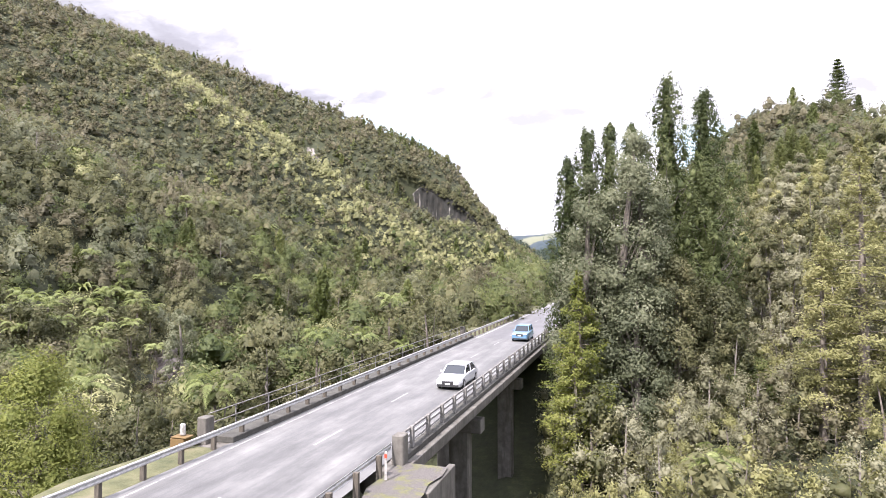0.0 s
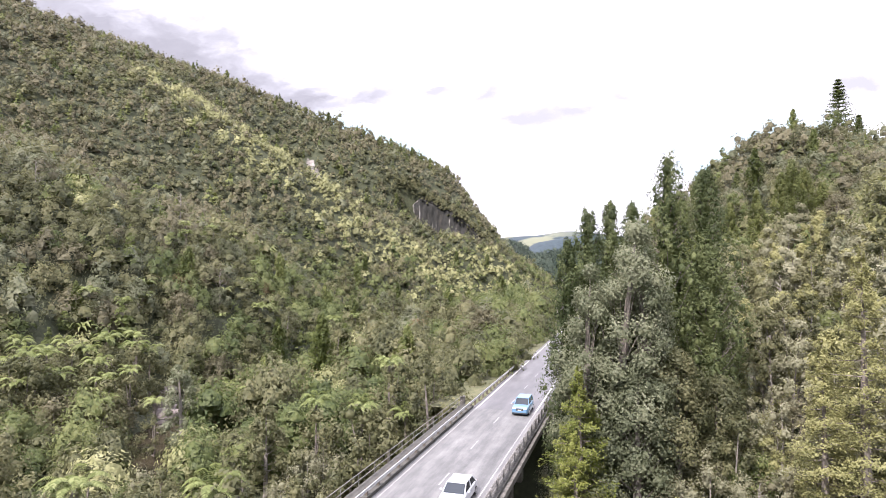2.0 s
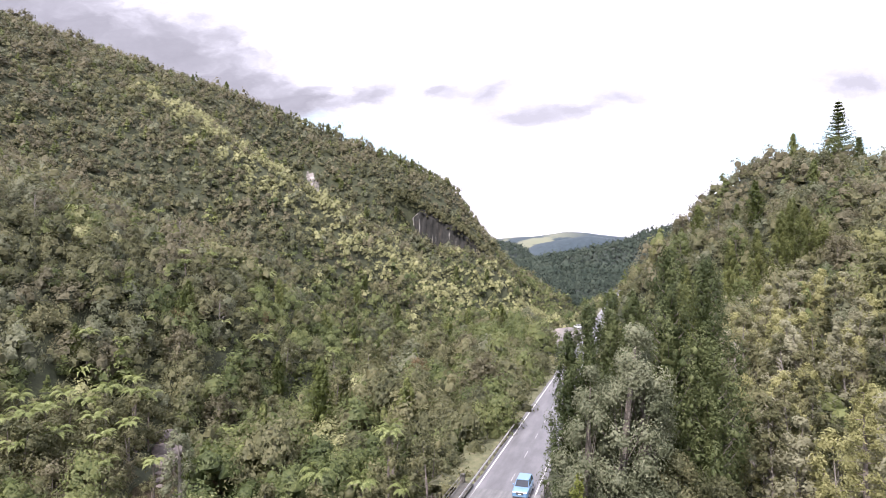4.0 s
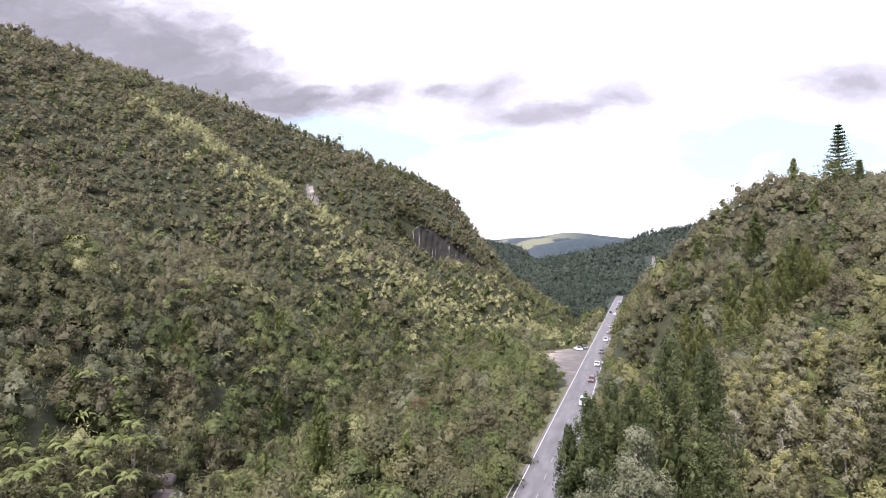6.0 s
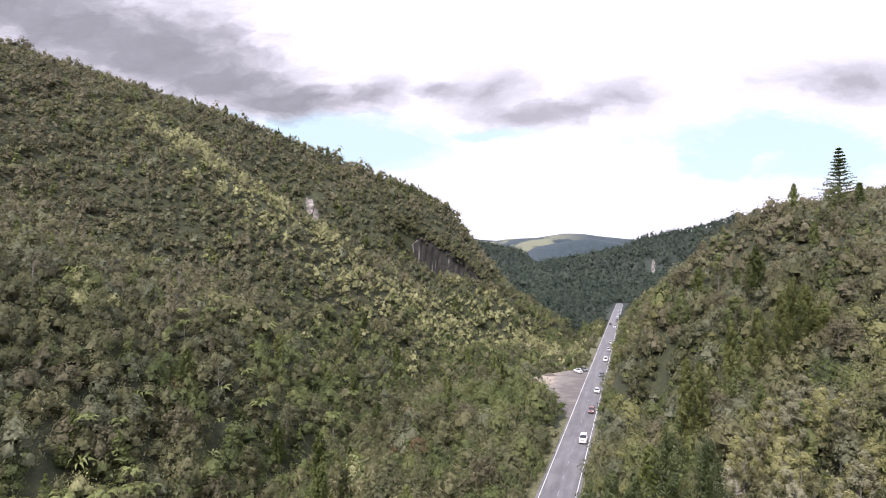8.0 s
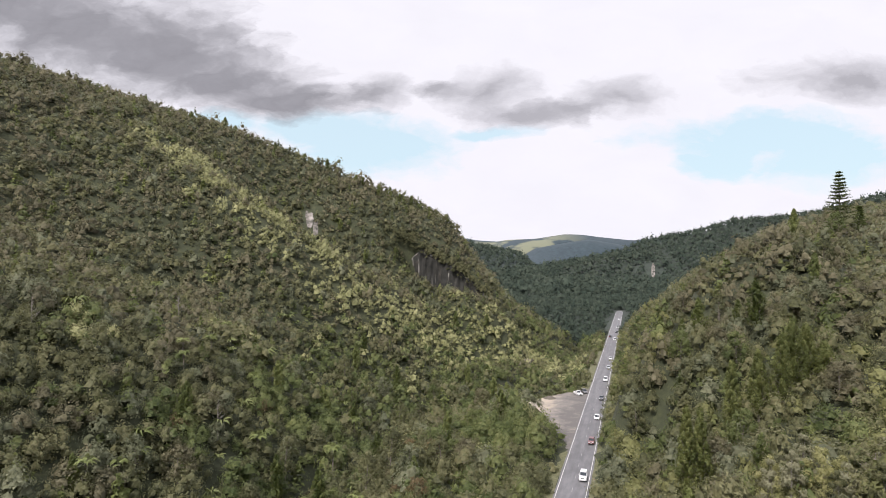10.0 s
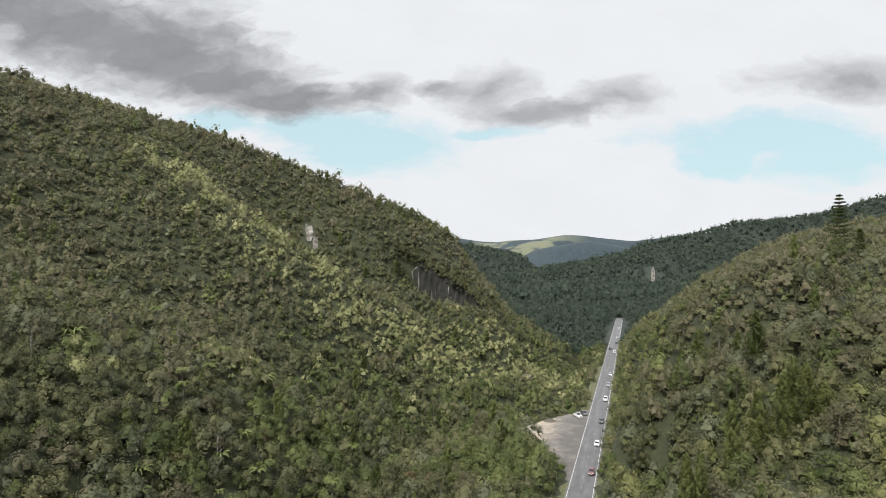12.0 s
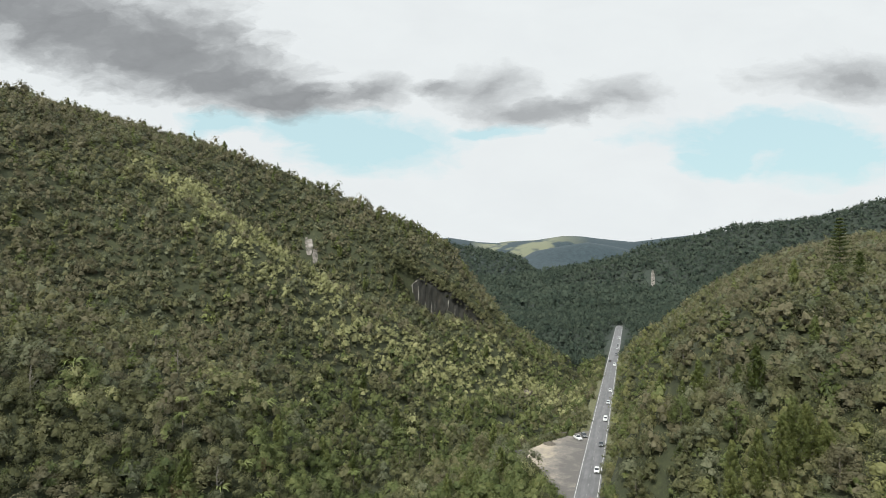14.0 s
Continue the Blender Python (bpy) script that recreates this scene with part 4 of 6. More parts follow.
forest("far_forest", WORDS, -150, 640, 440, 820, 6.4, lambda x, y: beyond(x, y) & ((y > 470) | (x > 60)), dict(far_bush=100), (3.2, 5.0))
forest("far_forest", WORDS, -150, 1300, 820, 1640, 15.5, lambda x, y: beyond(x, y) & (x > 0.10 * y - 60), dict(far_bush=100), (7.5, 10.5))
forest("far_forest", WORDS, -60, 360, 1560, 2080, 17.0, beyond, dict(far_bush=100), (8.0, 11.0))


# ---- single trees near the bridge ----
def thing(name, label, category, group=""):
    return tagged(new(name), label, category, group)


def leafy_tree(seed, name, label, height, radius, leaf, kind="bush", bark="bark", clumps=26, each=95, bare=0.25, stout=1.0, slim=0.55, group=""):
    """Trunk with forking limbs that carry clumps of leaf sprays."""
    r = np.random.RandomState(seed)
    root = thing(name, label, "tree", group)
    bm = bmesh.new()
    lean = r.normal(size=2) * 0.04 * height
    spine = [(lean[0] * t * t, lean[1] * t * t, height * 0.93 * t - (0.8 if t == 0 else 0)) for t in (0, 0.2, 0.4, 0.6, 0.8, 1.0)]
    girth = (0.022 * height + 0.04) * stout
    tube(bm, spine, [girth * f for f in (1.25, 1.0, 0.8, 0.6, 0.38, 0.12)], 7)
    quads, tones, ways = [], [], []
    for i in range(clumps):
        t = bare + (1 - bare) * (i + 0.5) / clumps
        a = i * 2.39996 + r.uniform(-0.5, 0.5)
        prof = math.sin(min(1.0, (t - bare) / (1 - bare) * 0.86 + 0.16) * math.pi) ** 0.65
        d = radius * prof * r.uniform(0.45, 1.0)
        base = Vector(np.array([np.interp(t * 0.75, np.linspace(0, 1, 6), [p[k] for p in spine]) for k in range(3)]))
        tip = Vector((lean[0] * t + math.cos(a) * d, lean[1] * t + math.sin(a) * d, height * (t - 0.02 + r.uniform(-0.06, 0.05))))
        bend = base.lerp(tip, 0.55) + Vector((0, 0, -0.12 * d))
        tube(bm, [base, bend, tip], [girth * 0.36 * (1.1 - t), girth * 0.22 * (1.1 - t), 0.012], 3)
        cr = radius * r.uniform(0.26, 0.46) * (0.75 + 0.4 * prof)
        n = int(2 * each * r.uniform(0.7, 1.3))
        e = unit(ball(r, n) + np.array([math.cos(a), math.sin(a), 0.9]) * 0.55)
        at = np.array(tip) + e * (cr * r.uniform(0.2, 1.25, n))[:, None] * np.array([1.0, 1.0, 1.1])
        facing = unit(e + r.normal(size=(n, 3)) * 0.5 + np.array([0, 0, 0.25]))
        quads.append(sprigs(r, at, facing, leaf * r.uniform(0.6, 1.35, n), slim + 0.1))
        ways.append(np.repeat(unit(e * 0.5 + facing * 0.6 + np.array([math.cos(a), math.sin(a), 0.4]) * 0.35)[:, None], 3, 1))
        q, v = heart(r, np.array(tip), cr * 0.50, 5)
        quads.append(q)
        ways.append(v)
        tones.append(np.full(n + len(q), r.uniform(0, 0.45)))
    part("trunk", bm, M[bark], root)
    big_mesh("crown", np.concatenate(quads), M[kind], np.concatenate(tones), root, np.concatenate(ways))
    return root


def spire_tree(seed, name, label, height, radius, leaf, kind="conifer", sprays=2600, bare=0.12, limbs=60, ragged=0.5, group="", point=2.5):
    """A tall narrow conifer: straight stem, short upswept limbs ending in rounded tufts."""
    r = np.random.RandomState(seed)
    root = thing(name, label, "tree", group)
    bm = bmesh.new()
    girth = 0.014 * height + 0.05
    tube(bm, [(0, 0, -1.0), (0.05, 0, height * 0.35), (0, 0.06, height * 0.7), (0, 0, height * 0.985)], [girth * 1.2, girth * 0.85, girth * 0.45, 0.02], 7)
    quads, tones, ways = [], [], []
    share = int(2 * sprays / limbs)
    for i in range(limbs):
        t = bare + (1 - bare) * ((i + 0.5) / limbs) ** 0.9
        a = i * 2.39996 + r.uniform(-0.6, 0.6)
        prof = min(1.0, (1.0 - t) * point + 0.10) ** 0.85 * min(1.0, 0.7 + (t - bare) * 1.6)
        d = radius * prof * r.uniform(1 - ragged, 1.0)
        base, tip = Vector((0, 0, height * t - 0.7 * d)), Vector((math.cos(a) * d, math.sin(a) * d, height * t + 0.35 * d))
        tube(bm, [base, base.lerp(tip, 0.5) + Vector((0, 0, -0.15 * d)), tip], [0.07, 0.045, 0.012], 5)
        # Each limb ends in an upright plume, with thinner growth back along it.
        tuft = radius * (0.10 + 0.17 * prof) * r.uniform(0.8, 1.2)
        n = share
        u = np.where(r.uniform(size=n) < 0.72, r.uniform(0.86, 1.04, n), r.uniform(0.3, 0.9, n))
        e = ball(r, n)
        rise = np.clip(e[:, 2:3], -1, 1)
        at = np.array(base) * (1 - u[:, None]) + np.array(tip) * u[:, None] + e * (tuft * r.uniform(0.5, 1.0, n))[:, None] * np.concatenate([1 - 0.45 * rise, 1 - 0.45 * rise, np.full((n, 1), 2.1)], 1)
        facing = unit(e + np.array([math.cos(a), math.sin(a), 0.7]) * 0.7 + r.normal(size=(n, 3)) * 0.35)
        quads.append(sprigs(r, at, facing, leaf * r.uniform(0.6, 1.3, n), 0.42))
        ways.append(np.repeat(unit(e * 1.0 + facing * 0.3 + np.array([math.cos(a), math.sin(a), 0.5]) * 0.5)[:, None], 3, 1))
        q, v = heart(r, np.zeros(3), tuft * 0.34, 5)
        quads.append(q * np.array([1, 1, 1.7]) + np.array(base.lerp(tip, 0.9)))
        ways.append(v)
        q, v = heart(r, np.zeros(3), radius * 0.30 * prof + 0.1, 5)
        quads.append(q * np.array([1, 1, 1.5]) + np.array([0, 0, height * t]))
        ways.append(v)
        tones.append(np.full(n + 2 * len(q), r.uniform(0, 0.5)))
    n = share
    e = ball(r, n)
    ways.append(np.repeat(unit(e + [0, 0, 0.4])[:, None], 3, 1))
    quads.append(sprigs(r, np.array([0, 0, height * 0.955]) + e * np.array([0.22, 0.22, 1.0]) * radius * 0.5 * r.uniform(0.3, 1, (n, 1)), unit(e + [0, 0, 0.5]), leaf * r.uniform(0.6, 1.2, n), 0.5))
    tones.append(np.full(n, 0.3))
    part("trunk", bm, M["bark"], root)
    big_mesh("crown", np.concatenate(quads), M[kind], np.concatenate(tones), root, np.concatenate(ways))
    return root


def layered_tree(seed, name, label, height, radius, leaf, kind, tiers=9, group="", bare=0.12, each=150):
    """Feathery sprays of foliage held out on level, drooping limbs at uneven heights."""
    r = np.random.RandomState(seed)
    root = thing(name, label, "tree", group)
    bm = bmesh.new()
    girth = 0.016 * height + 0.04
    tube(bm, [(0, 0, -0.8), (0.1, 0.05, height * 0.5), (0, 0, height * 0.97)], [girth * 1.2, girth * 0.7, 0.02], 7)
    quads, tones = [], []
    limbs = tiers * 5
    for i in range(limbs):
        t = bare + (1 - bare) * (i + r.uniform(0, 1)) / limbs
        a = i * 2.39996 + r.uniform(-0.5, 0.5)
        d = radius * min(1.0, (1.06 - t) * 1.6) * r.uniform(0.5, 1.08)
        droop = r.uniform(-0.12, 0.16)
        base = Vector((0, 0, height * t))
        tip = Vector((math.cos(a) * d, math.sin(a) * d, height * t + droop * d))
        tube(bm, [base, tip], [0.05, 0.012], 4)
        n = int(each * (0.35 + 0.65 * d / radius))
        u = np.sqrt(r.uniform(0.08, 1, n))
        side = r.normal(size=n) * 0.26 * d * (0.4 + u * 0.6)
        at = np.column_stack([math.cos(a) * d * u - math.sin(a) * side, math.sin(a) * d * u + math.cos(a) * side,
                              height * t + droop * d * u - 0.12 * np.abs(side) + r.normal(size=n) * 0.20])
        facing = unit(np.array([0.5 * math.cos(a), 0.5 * math.sin(a), 1.0]) + r.normal(size=(n, 3)) * 0.45)
        quads.append(cards(r, at, facing, leaf * r.uniform(0.6, 1.3, n), 0.45))
        tones.append(np.full(n, r.uniform(0, 0.5)))
    part("trunk", bm, M["bark"], root)
    big_mesh("crown", np.concatenate(quads), M[kind], np.concatenate(tones), root)
    return root


def whorled_pine(seed, name, label, height, radius, kind="conifer"):
    """A tiered pine: level whorls of straight boughs, widely spaced, bare stem between."""
    r = np.random.RandomState(seed)
    root = thing(name, label, "tree", "pines on the skyline")
    bm = bmesh.new()
    tube(bm, [(0, 0, -1.5), (0, 0, height * 0.5), (0, 0, height)], [0.42, 0.26, 0.03], 7)
    quads, tones = [], []
    tiers = 21
    for i in range(tiers):
        t = 0.05 + 0.94 * (i + r.uniform(-0.25, 0.25)) / tiers
        reach = radius * min(1.05, (1.0 - t) * 1.42) * r.uniform(0.85, 1.08) + 0.15
        for j in range(7):
            a = j * math.tau / 7 + i * 0.45 + r.uniform(-0.2, 0.2)
            d = reach * r.uniform(0.7, 1.08)
            tube(bm, [(0, 0, height * t), (math.cos(a) * d, math.sin(a) * d, height * t + 0.16 * d)], [0.07, 0.015], 4)
            n = 44
            u = r.uniform(0.05, 1.0, n)
            at = np.column_stack([math.cos(a) * d * u, math.sin(a) * d * u, height * t + 0.16 * d * u]) + r.normal(size=(n, 3)) * np.array([0.32, 0.32, 0.15])
            quads.append(cards(r, at, unit(np.array([0, 0, 1.0]) + r.normal(size=(n, 3)) * 0.7), 0.62 * r.uniform(0.7, 1.2, n), 0.5))
            tones.append(np.full(n, r.uniform(0, 0.3)))
    part("trunk", bm, M["bark"], root)
    big_mesh("crown", np.concatenate(quads), M[kind], np.concatenate(tones), root)
    return root


def tree_fern(seed, trunk=3.0, radius=1.9, group="tree ferns above the river"):
    r = np.random.RandomState(seed)
    root = thing("tree_fern", "tree fern with arching pale green fronds on a dark fibrous trunk", "tree fern", group)
    bm = bmesh.new()
    tube(bm, [(0, 0, -0.8), (0.08, 0.03, trunk * 0.5), (0, 0, trunk)], [0.2, 0.14, 0.11], 7)
    for i in range(9):
        a = i * 2.4
        tube(bm, [(0.06 * math.cos(a), 0.06 * math.sin(a), trunk), (0.35 * math.cos(a), 0.35 * math.sin(a), trunk - 0.5), (0.3 * math.cos(a), 0.3 * math.sin(a), trunk - 1.1)], [0.03, 0.03, 0.01], 3)
    part("trunk", bm, M["bark"], root, "dark fibrous trunk skirted with dead stalks")
    q = rosette(r, 17, leaflets=22, segs=8, rise=0.42, width=0.16) * radius + np.array([0, 0, trunk])
    big_mesh("crown", q, M["fern"], r.uniform(0, 0.3, len(q)), root)
    return root


def dead_tree(seed, height, name="dead_tree", label="bare silvery dead tree with broken limbs", spread=0.3):
    r = np.random.RandomState(seed)
    root = thing(name, label, "tree", "bare trees in the bush")
    bm = bmesh.new()
    tube(bm, [(0, 0, -1), (0.1, 0, height * 0.4), (-0.1, 0.1, height * 0.75), (0.1, 0, height)], [0.2, 0.15, 0.09, 0.02], 6)
    for i in range(14):
        t = 0.35 + 0.6 * i / 14
        a, d = r.uniform(0, math.tau), height * spread * (1.15 - t) * r.uniform(0.6, 1.2)
        z = height * t
        mid = Vector((math.cos(a) * d * 0.5, math.sin(a) * d * 0.5, z + d * 0.35))
        tip = Vector((math.cos(a) * d, math.sin(a) * d, z + d * r.uniform(0.5, 0.9)))
        tube(bm, [(0, 0, z), mid, tip], [0.07, 0.045, 0.012], 5)
        for k in range(3):
            b = a + r.uniform(-1, 1)
            tube(bm, [mid.lerp(tip, k / 3), mid.lerp(tip, k / 3) + Vector((math.cos(b), math.sin(b), 0.8)) * d * 0.3], [0.03, 0.008], 4)
    part("trunk", bm, M["pale_bark"], root)
    return root


def stand(root, x, y, turn=0.0, scale=1.0, sink=0.3):
    """Sets a plant on the ground at x, y."""
    root.matrix_basis = at_ground(x, y, turn, scale, sink)
    return root


def at_ground(x, y, turn=0.0, scale=1.0, sink=0.3):
    z = float(land(np.array([x]), np.array([y]))[0])
    return pose(x, y, z - sink, 0, 0, turn) @ Matrix.Diagonal((scale, scale, scale, 1))


def height_to(x, y, top):
    """The height of a plant that reaches up to the level top."""
    return top - float(land(np.array([x]), np.array([y]))[0]) + 0.3


# Tall conifers beside the far end of the bridge.
G = "tall conifers by the bridge"
for seed, x, y, top, wide in ((1, 22.4, 59.5, 26.8, 4.0), (2, 26.3, 60.0, 25.6, 3.6), (3, 25.6, 57.5, 17.5, 3.8), (4, 19.0, 60.0, 22.2, 2.8), (5, 16.9, 60.5, 22.4, 2.8),
                              (6, 14.2, 58.5, 21.2, 3.2), (7, 12.2, 58.0, 18.4, 2.8)):
    stand(spire_tree(seed, "conifer", "tall dark green columnar conifer beside the bridge", height_to(x, y, top), wide, 0.30, "bridge_conifer", sprays=6500, limbs=84, group=G), x, y, seed * 40)
# Silvery broadleaf trees in front of them.
G = "broadleaf trees by the bridge"
for seed, x, y, top, wide in ((11, 15.4, 54.0, 20.0, 3.9), (12, 12.6, 54.0, 16.0, 3.0), (13, 18.8, 54.5, 18.0, 3.4), (14, 16.2, 50.5, 8.0, 3.0), (15, 20.5, 52.5, 8.6, 3.0), (16, 24.0, 53.5, 6.0, 2.8)):
    stand(leafy_tree(seed, "broadleaf_tree", "grey-green broadleaf tree with silvery leaves beside the bridge", height_to(x, y, top), wide, 0.23, "silver_green" if seed in (11, 12, 13, 14) else "bush",
                     "bark", 46, 260, 0.10, group=G), x, y, seed * 30)
stand(layered_tree(21, "layered_tree", "fresh green tree with layered feathery sprays beside the bridge", height_to(11.4, 50.5, 7.6), 3.5, 0.22, "lime", 13, each=300), 11.4, 50.5)
stand(layered_tree(22, "layered_tree", "fresh green tree with layered feathery sprays beside the bridge", height_to(10.6, 48.5, 2.6), 3.0, 0.22, "lime", 10, each=280), 10.6, 48.5)
# Yellow-green layered trees on the near bank.
stand(layered_tree(23, "layered_tree", "yellow-green tree with level sprays on the sunny bank", height_to(29.0, 41.5, 17.0), 3.4, 0.20, "yellow", 15, each=280), 29.0, 41.5)
stand(layered_tree(24, "layered_tree", "yellow-green tree with level sprays on the sunny bank", height_to(26.8, 42.5, 10.8), 2.6, 0.20, "yellow", 12, each=260), 26.8, 42.5)
stand(leafy_tree(25, "broadleaf_tree", "olive tree on the sunny bank", height_to(31.5, 40, 19.0), 2.5, 0.32, "grey_bush", "pale_bark", 30, 90, 0.25), 31.5, 40.0)
# The rounded bright green tree on the near left bank.
stand(leafy_tree(31, "broadleaf_tree", "rounded bright yellow-green tree on the river bank", height_to(-16.9, 25.6, 3.7), 3.1, 0.12, "lime", "bark", 72, 340, 0.08), -16.9, 25.6)
# Slender flowering tree above the river.
stand(leafy_tree(33, "broadleaf_tree", "slender grey-green tree with pale flowers above the river", height_to(-37.6, 87, 2.2), 2.3, 0.3, "silver_green", "pale_bark", 28, 90, 0.2), -37.6, 87.0)
stand(leafy_tree(34, "broadleaf_tree", "slender olive tree above the river", height_to(-20.5, 70, -0.4), 2.0, 0.36, "bush", "pale_bark", 24, 90, 0.2), -20.5, 70.0)
# Tree ferns, each with its head at its own height.
FERNS = ((-30.2, 49.5, -2.4, 3.0), (-18.9, 50.0, -2.7, 3.2), (-58.9, 105.4, 2.9, 3.2), (-58.2, 114.5, 0.6, 3.0), (-62.4, 90.4, 2.5, 3.1), (-9.5, 70.4, -0.4, 2.4), (-6.8, 76.4, 3.5, 2.3), (-57.5, 100, -0.4, 3.0), (-61.5, 104, 1.2, 3.1), (-54.0, 96, -2.2, 2.7), (-64.5, 98, 1.6, 3.0), (-59.5, 93, -0.8, 3.1), (-66.5, 106, 2.4, 2.9), (-53.5, 103, -2.0, 2.6),
                                       (-70.5, 100, 3.0, 3.0), (-62.0, 87.5, -1.2, 2.9), (-67.0, 91.0, 1.0, 3.1), (-15.6, 74.5, -1.0, 2.6), (-4.5, 72.0, -1.6, 2.2), (-7.0, 84.0, 2.2, 2.3), (-30.5, 168.5, 1.0, 2.8),
                                       (-57.0, 117, -0.6, 2.9), (-62, 121, 1.8, 2.8), (-75.5, 128, 10.5, 2.7), (-43, 90, -4.5, 2.3), (15.5, 34.5, -3.4, 1.9), (-72, 135, 8.0, 2.6), (-49.5, 88, -4.0, 2.6), (-72.5, 93.5, 2.6, 2.9))
for i, (x, y, top, wide) in enumerate(FERNS):
    stand(tree_fern(400 + i, max(1.2, height_to(x, y, top)), wide), x, y, i * 77.0)
# Skyline pines, the small dark pines on the facing slope, and bare trees.
stand(whorled_pine(51, "skyline_pine", "tall dark tiered pine standing alone on the skyline", height_to(152.5, 229, 89.5), 8.6, "dark_conifer"), 152.5, 229)
stand(whorled_pine(52, "skyline_pine", "smaller tiered pine beside the tall one on the skyline", height_to(163, 233, 76.0), 2.8, "dark_conifer"), 163, 233)
G = "dark pines on the facing slope"
for seed, x, y, top, wide in ((61, 80.0, 137.0, 40.0, 4.4), (62, 84.0, 138.5, 38.5, 4.0), (63, 76.5, 135.0, 37.0, 3.6), (64, 71.5, 136.0, 33.0, 3.6), (65, 87.0, 136.5, 35.0, 3.4), (66, 47.0, 116.0, 25.0, 3.2), (67, 51.0, 119.0, 24.0, 3.0), (68, 66.0, 137.0, 30.5, 3.4)):
    stand(spire_tree(seed, "conifer", "dark yellowish-green pointed conifer on the slope", height_to(x, y, top), wide * 0.85, 0.50, "slope_conifer", sprays=2200, ragged=0.3, group=G, point=1.15), x, y, seed * 31)
G = "pines along the ridge"
ridge_pine = stand(spire_tree(81, "ridge_pine", "small dark pine standing out of the bush on the ridge", 9.5, 1.9, 0.7, sprays=700, limbs=24, group=G), -157, 431)
for i, (x, y, k) in enumerate(((-150, 432, 0.8), (-176, 418, 0.75), (-122, 436, 0.8), (-84, 437, 0.95), (-62, 430, 0.85), (-57, 429, 0.7), (-45, 424, 0.9), (-37, 424, 1.05), (-30, 425, 0.7), (-22, 425, 0.85), (-9, 426, 0.8), (4, 427, 0.75), (-200, 402, 0.8), (-236, 376, 0.9), (-101, 437, 0.7),
                               (-66, 388, 0.9), (-48, 372, 0.95), (-104, 355, 0.9), (-30, 385, 0.8), (-124, 310, 0.8), (8, 348, 1.0), (26, 350, 0.9), (-92, 330, 1.0))):
    copy_thing(ridge_pine, at_ground(x, y, i * 47.0, k))
dead = stand(dead_tree(71, 9.5), -61.0, 164.0)
for i, (x, y, s) in enumerate(((-108, 158, 1.0), (36, 66, 0.9), (40, 71, 1.0), (33, 62, 0.8), (44, 76, 1.0), (38, 78, 1.05), (31, 70, 0.85), (-90, 205, 1.0), (60, 100, 1.0), (66, 92, 0.9), (24, 46, 0.6))):
    copy_thing(dead, at_ground(x, y, i * 67.0, s))


# ---- bush close to the bridge, plant by plant ----
def sow(seed, spacing, keep, variants, size, clear=()):
    """Sets copies of the variants, (plant, share) each, over a patch of ground."""
    r = np.random.RandomState(seed)
    x, y = scatter(r, -75, 75, 18, NEAR + 2, spacing)
    ok = wild(x, y) & keep(x, y) & (np.hypot(x, y) < NEAR)
    for cx, cy, cr in clear:
        ok &= np.hypot(x - cx, y - cy) > cr
    x, y = x[ok], y[ok]
    share = np.cumsum([v[1] for v in variants])
    first = {}
    for px, py in zip(x, y):
        i = int(np.searchsorted(share / share[-1], r.uniform(0, 0.9999)))
        m = at_ground(px, py, r.uniform(0, 360), r.uniform(*size), 0.2)
        if i in first:
            copy_thing(variants[i][0], m)
        else:
            first[i] = True
            variants[i][0].matrix_basis = m


def shrub(seed, kind, label, height, radius, leaf, group, bark="bark", clumps=11, each=46):
    return leafy_tree(seed, "shrub", label, height, radius, leaf * 0.70, kind, bark, clumps, int(each * 1.2), 0.1, 0.6, group=group)


G = "shrubs on the near banks"
OLIVE, SILVER = "olive-green shrub in the bush beside the road", "silvery grey-green shrub on the sunny bank"
olive = [shrub(101, "bush", OLIVE, 4.2, 1.9, 0.28, G), shrub(102, "bush", OLIVE, 5.6, 1.8, 0.28, G, clumps=13), shrub(103, "bush", OLIVE, 3.2, 1.9, 0.26, G)]
silver = [shrub(104, "grey_bush", SILVER, 3.0, 1.6, 0.17, G, "pale_bark", 12, 84), shrub(105, "grey_bush", SILVER, 4.2, 1.5, 0.17, G, "pale_bark", 12, 84)]
green = [shrub(106, "green_bush", "fresh green broadleaf shrub in the bush", 3.6, 1.7, 0.27, G)]
rusty = [shrub(107, "brown_bush", "brownish shrub among the green bush", 3.0, 1.6, 0.25, G)]
golden = [shrub(108, "yellow", "yellow-green shrub on the sunny bank", 2.8, 1.5, 0.17, G, each=70), shrub(109, "yellow", "yellow-green shrub on the sunny bank", 4.4, 1.4, 0.18, G, each=70)]


def near_left(x, y):
    return (np.hypot(x, y) > 31) & (x * RIGHT[0] + y * RIGHT[1] - CENTRE < 0) & (x > -0.80 * y - 8)


def near_right(x, y):
    return (x * RIGHT[0] + y * RIGHT[1] - CENTRE > 0) & (x < 0.80 * y + 6)


sow(201, 3.4, near_left, [(olive[0], 24), (olive[1], 20), (olive[2], 18), (silver[0], 16), (green[0], 12), (rusty[0], 9)], (1.0, 1.6), ((-17.4, 25.6, 4.5), (-30.2, 49.5, 4.2), (-18.9, 50.0, 4.4)))
more = [(copy_thing(v, v.matrix_basis), w) for v, w in ((olive[0], 6), (olive[2], 6), (silver[0], 24), (silver[1], 16), (rusty[0], 6))] + [(golden[0], 22), (golden[1], 18)]
sow(202, 3.1, near_right, more, (0.9, 1.4), ((15, 54, 3),))

r = np.random.RandomState(305)
for i in range(30):
    x, y = r.uniform(16.5, 31), r.uniform(43, 56)
    copy_thing((silver[0], silver[1], golden[0], green[0])[i % 4], at_ground(x, y, r.uniform(0, 360), r.uniform(1.0, 1.6)))

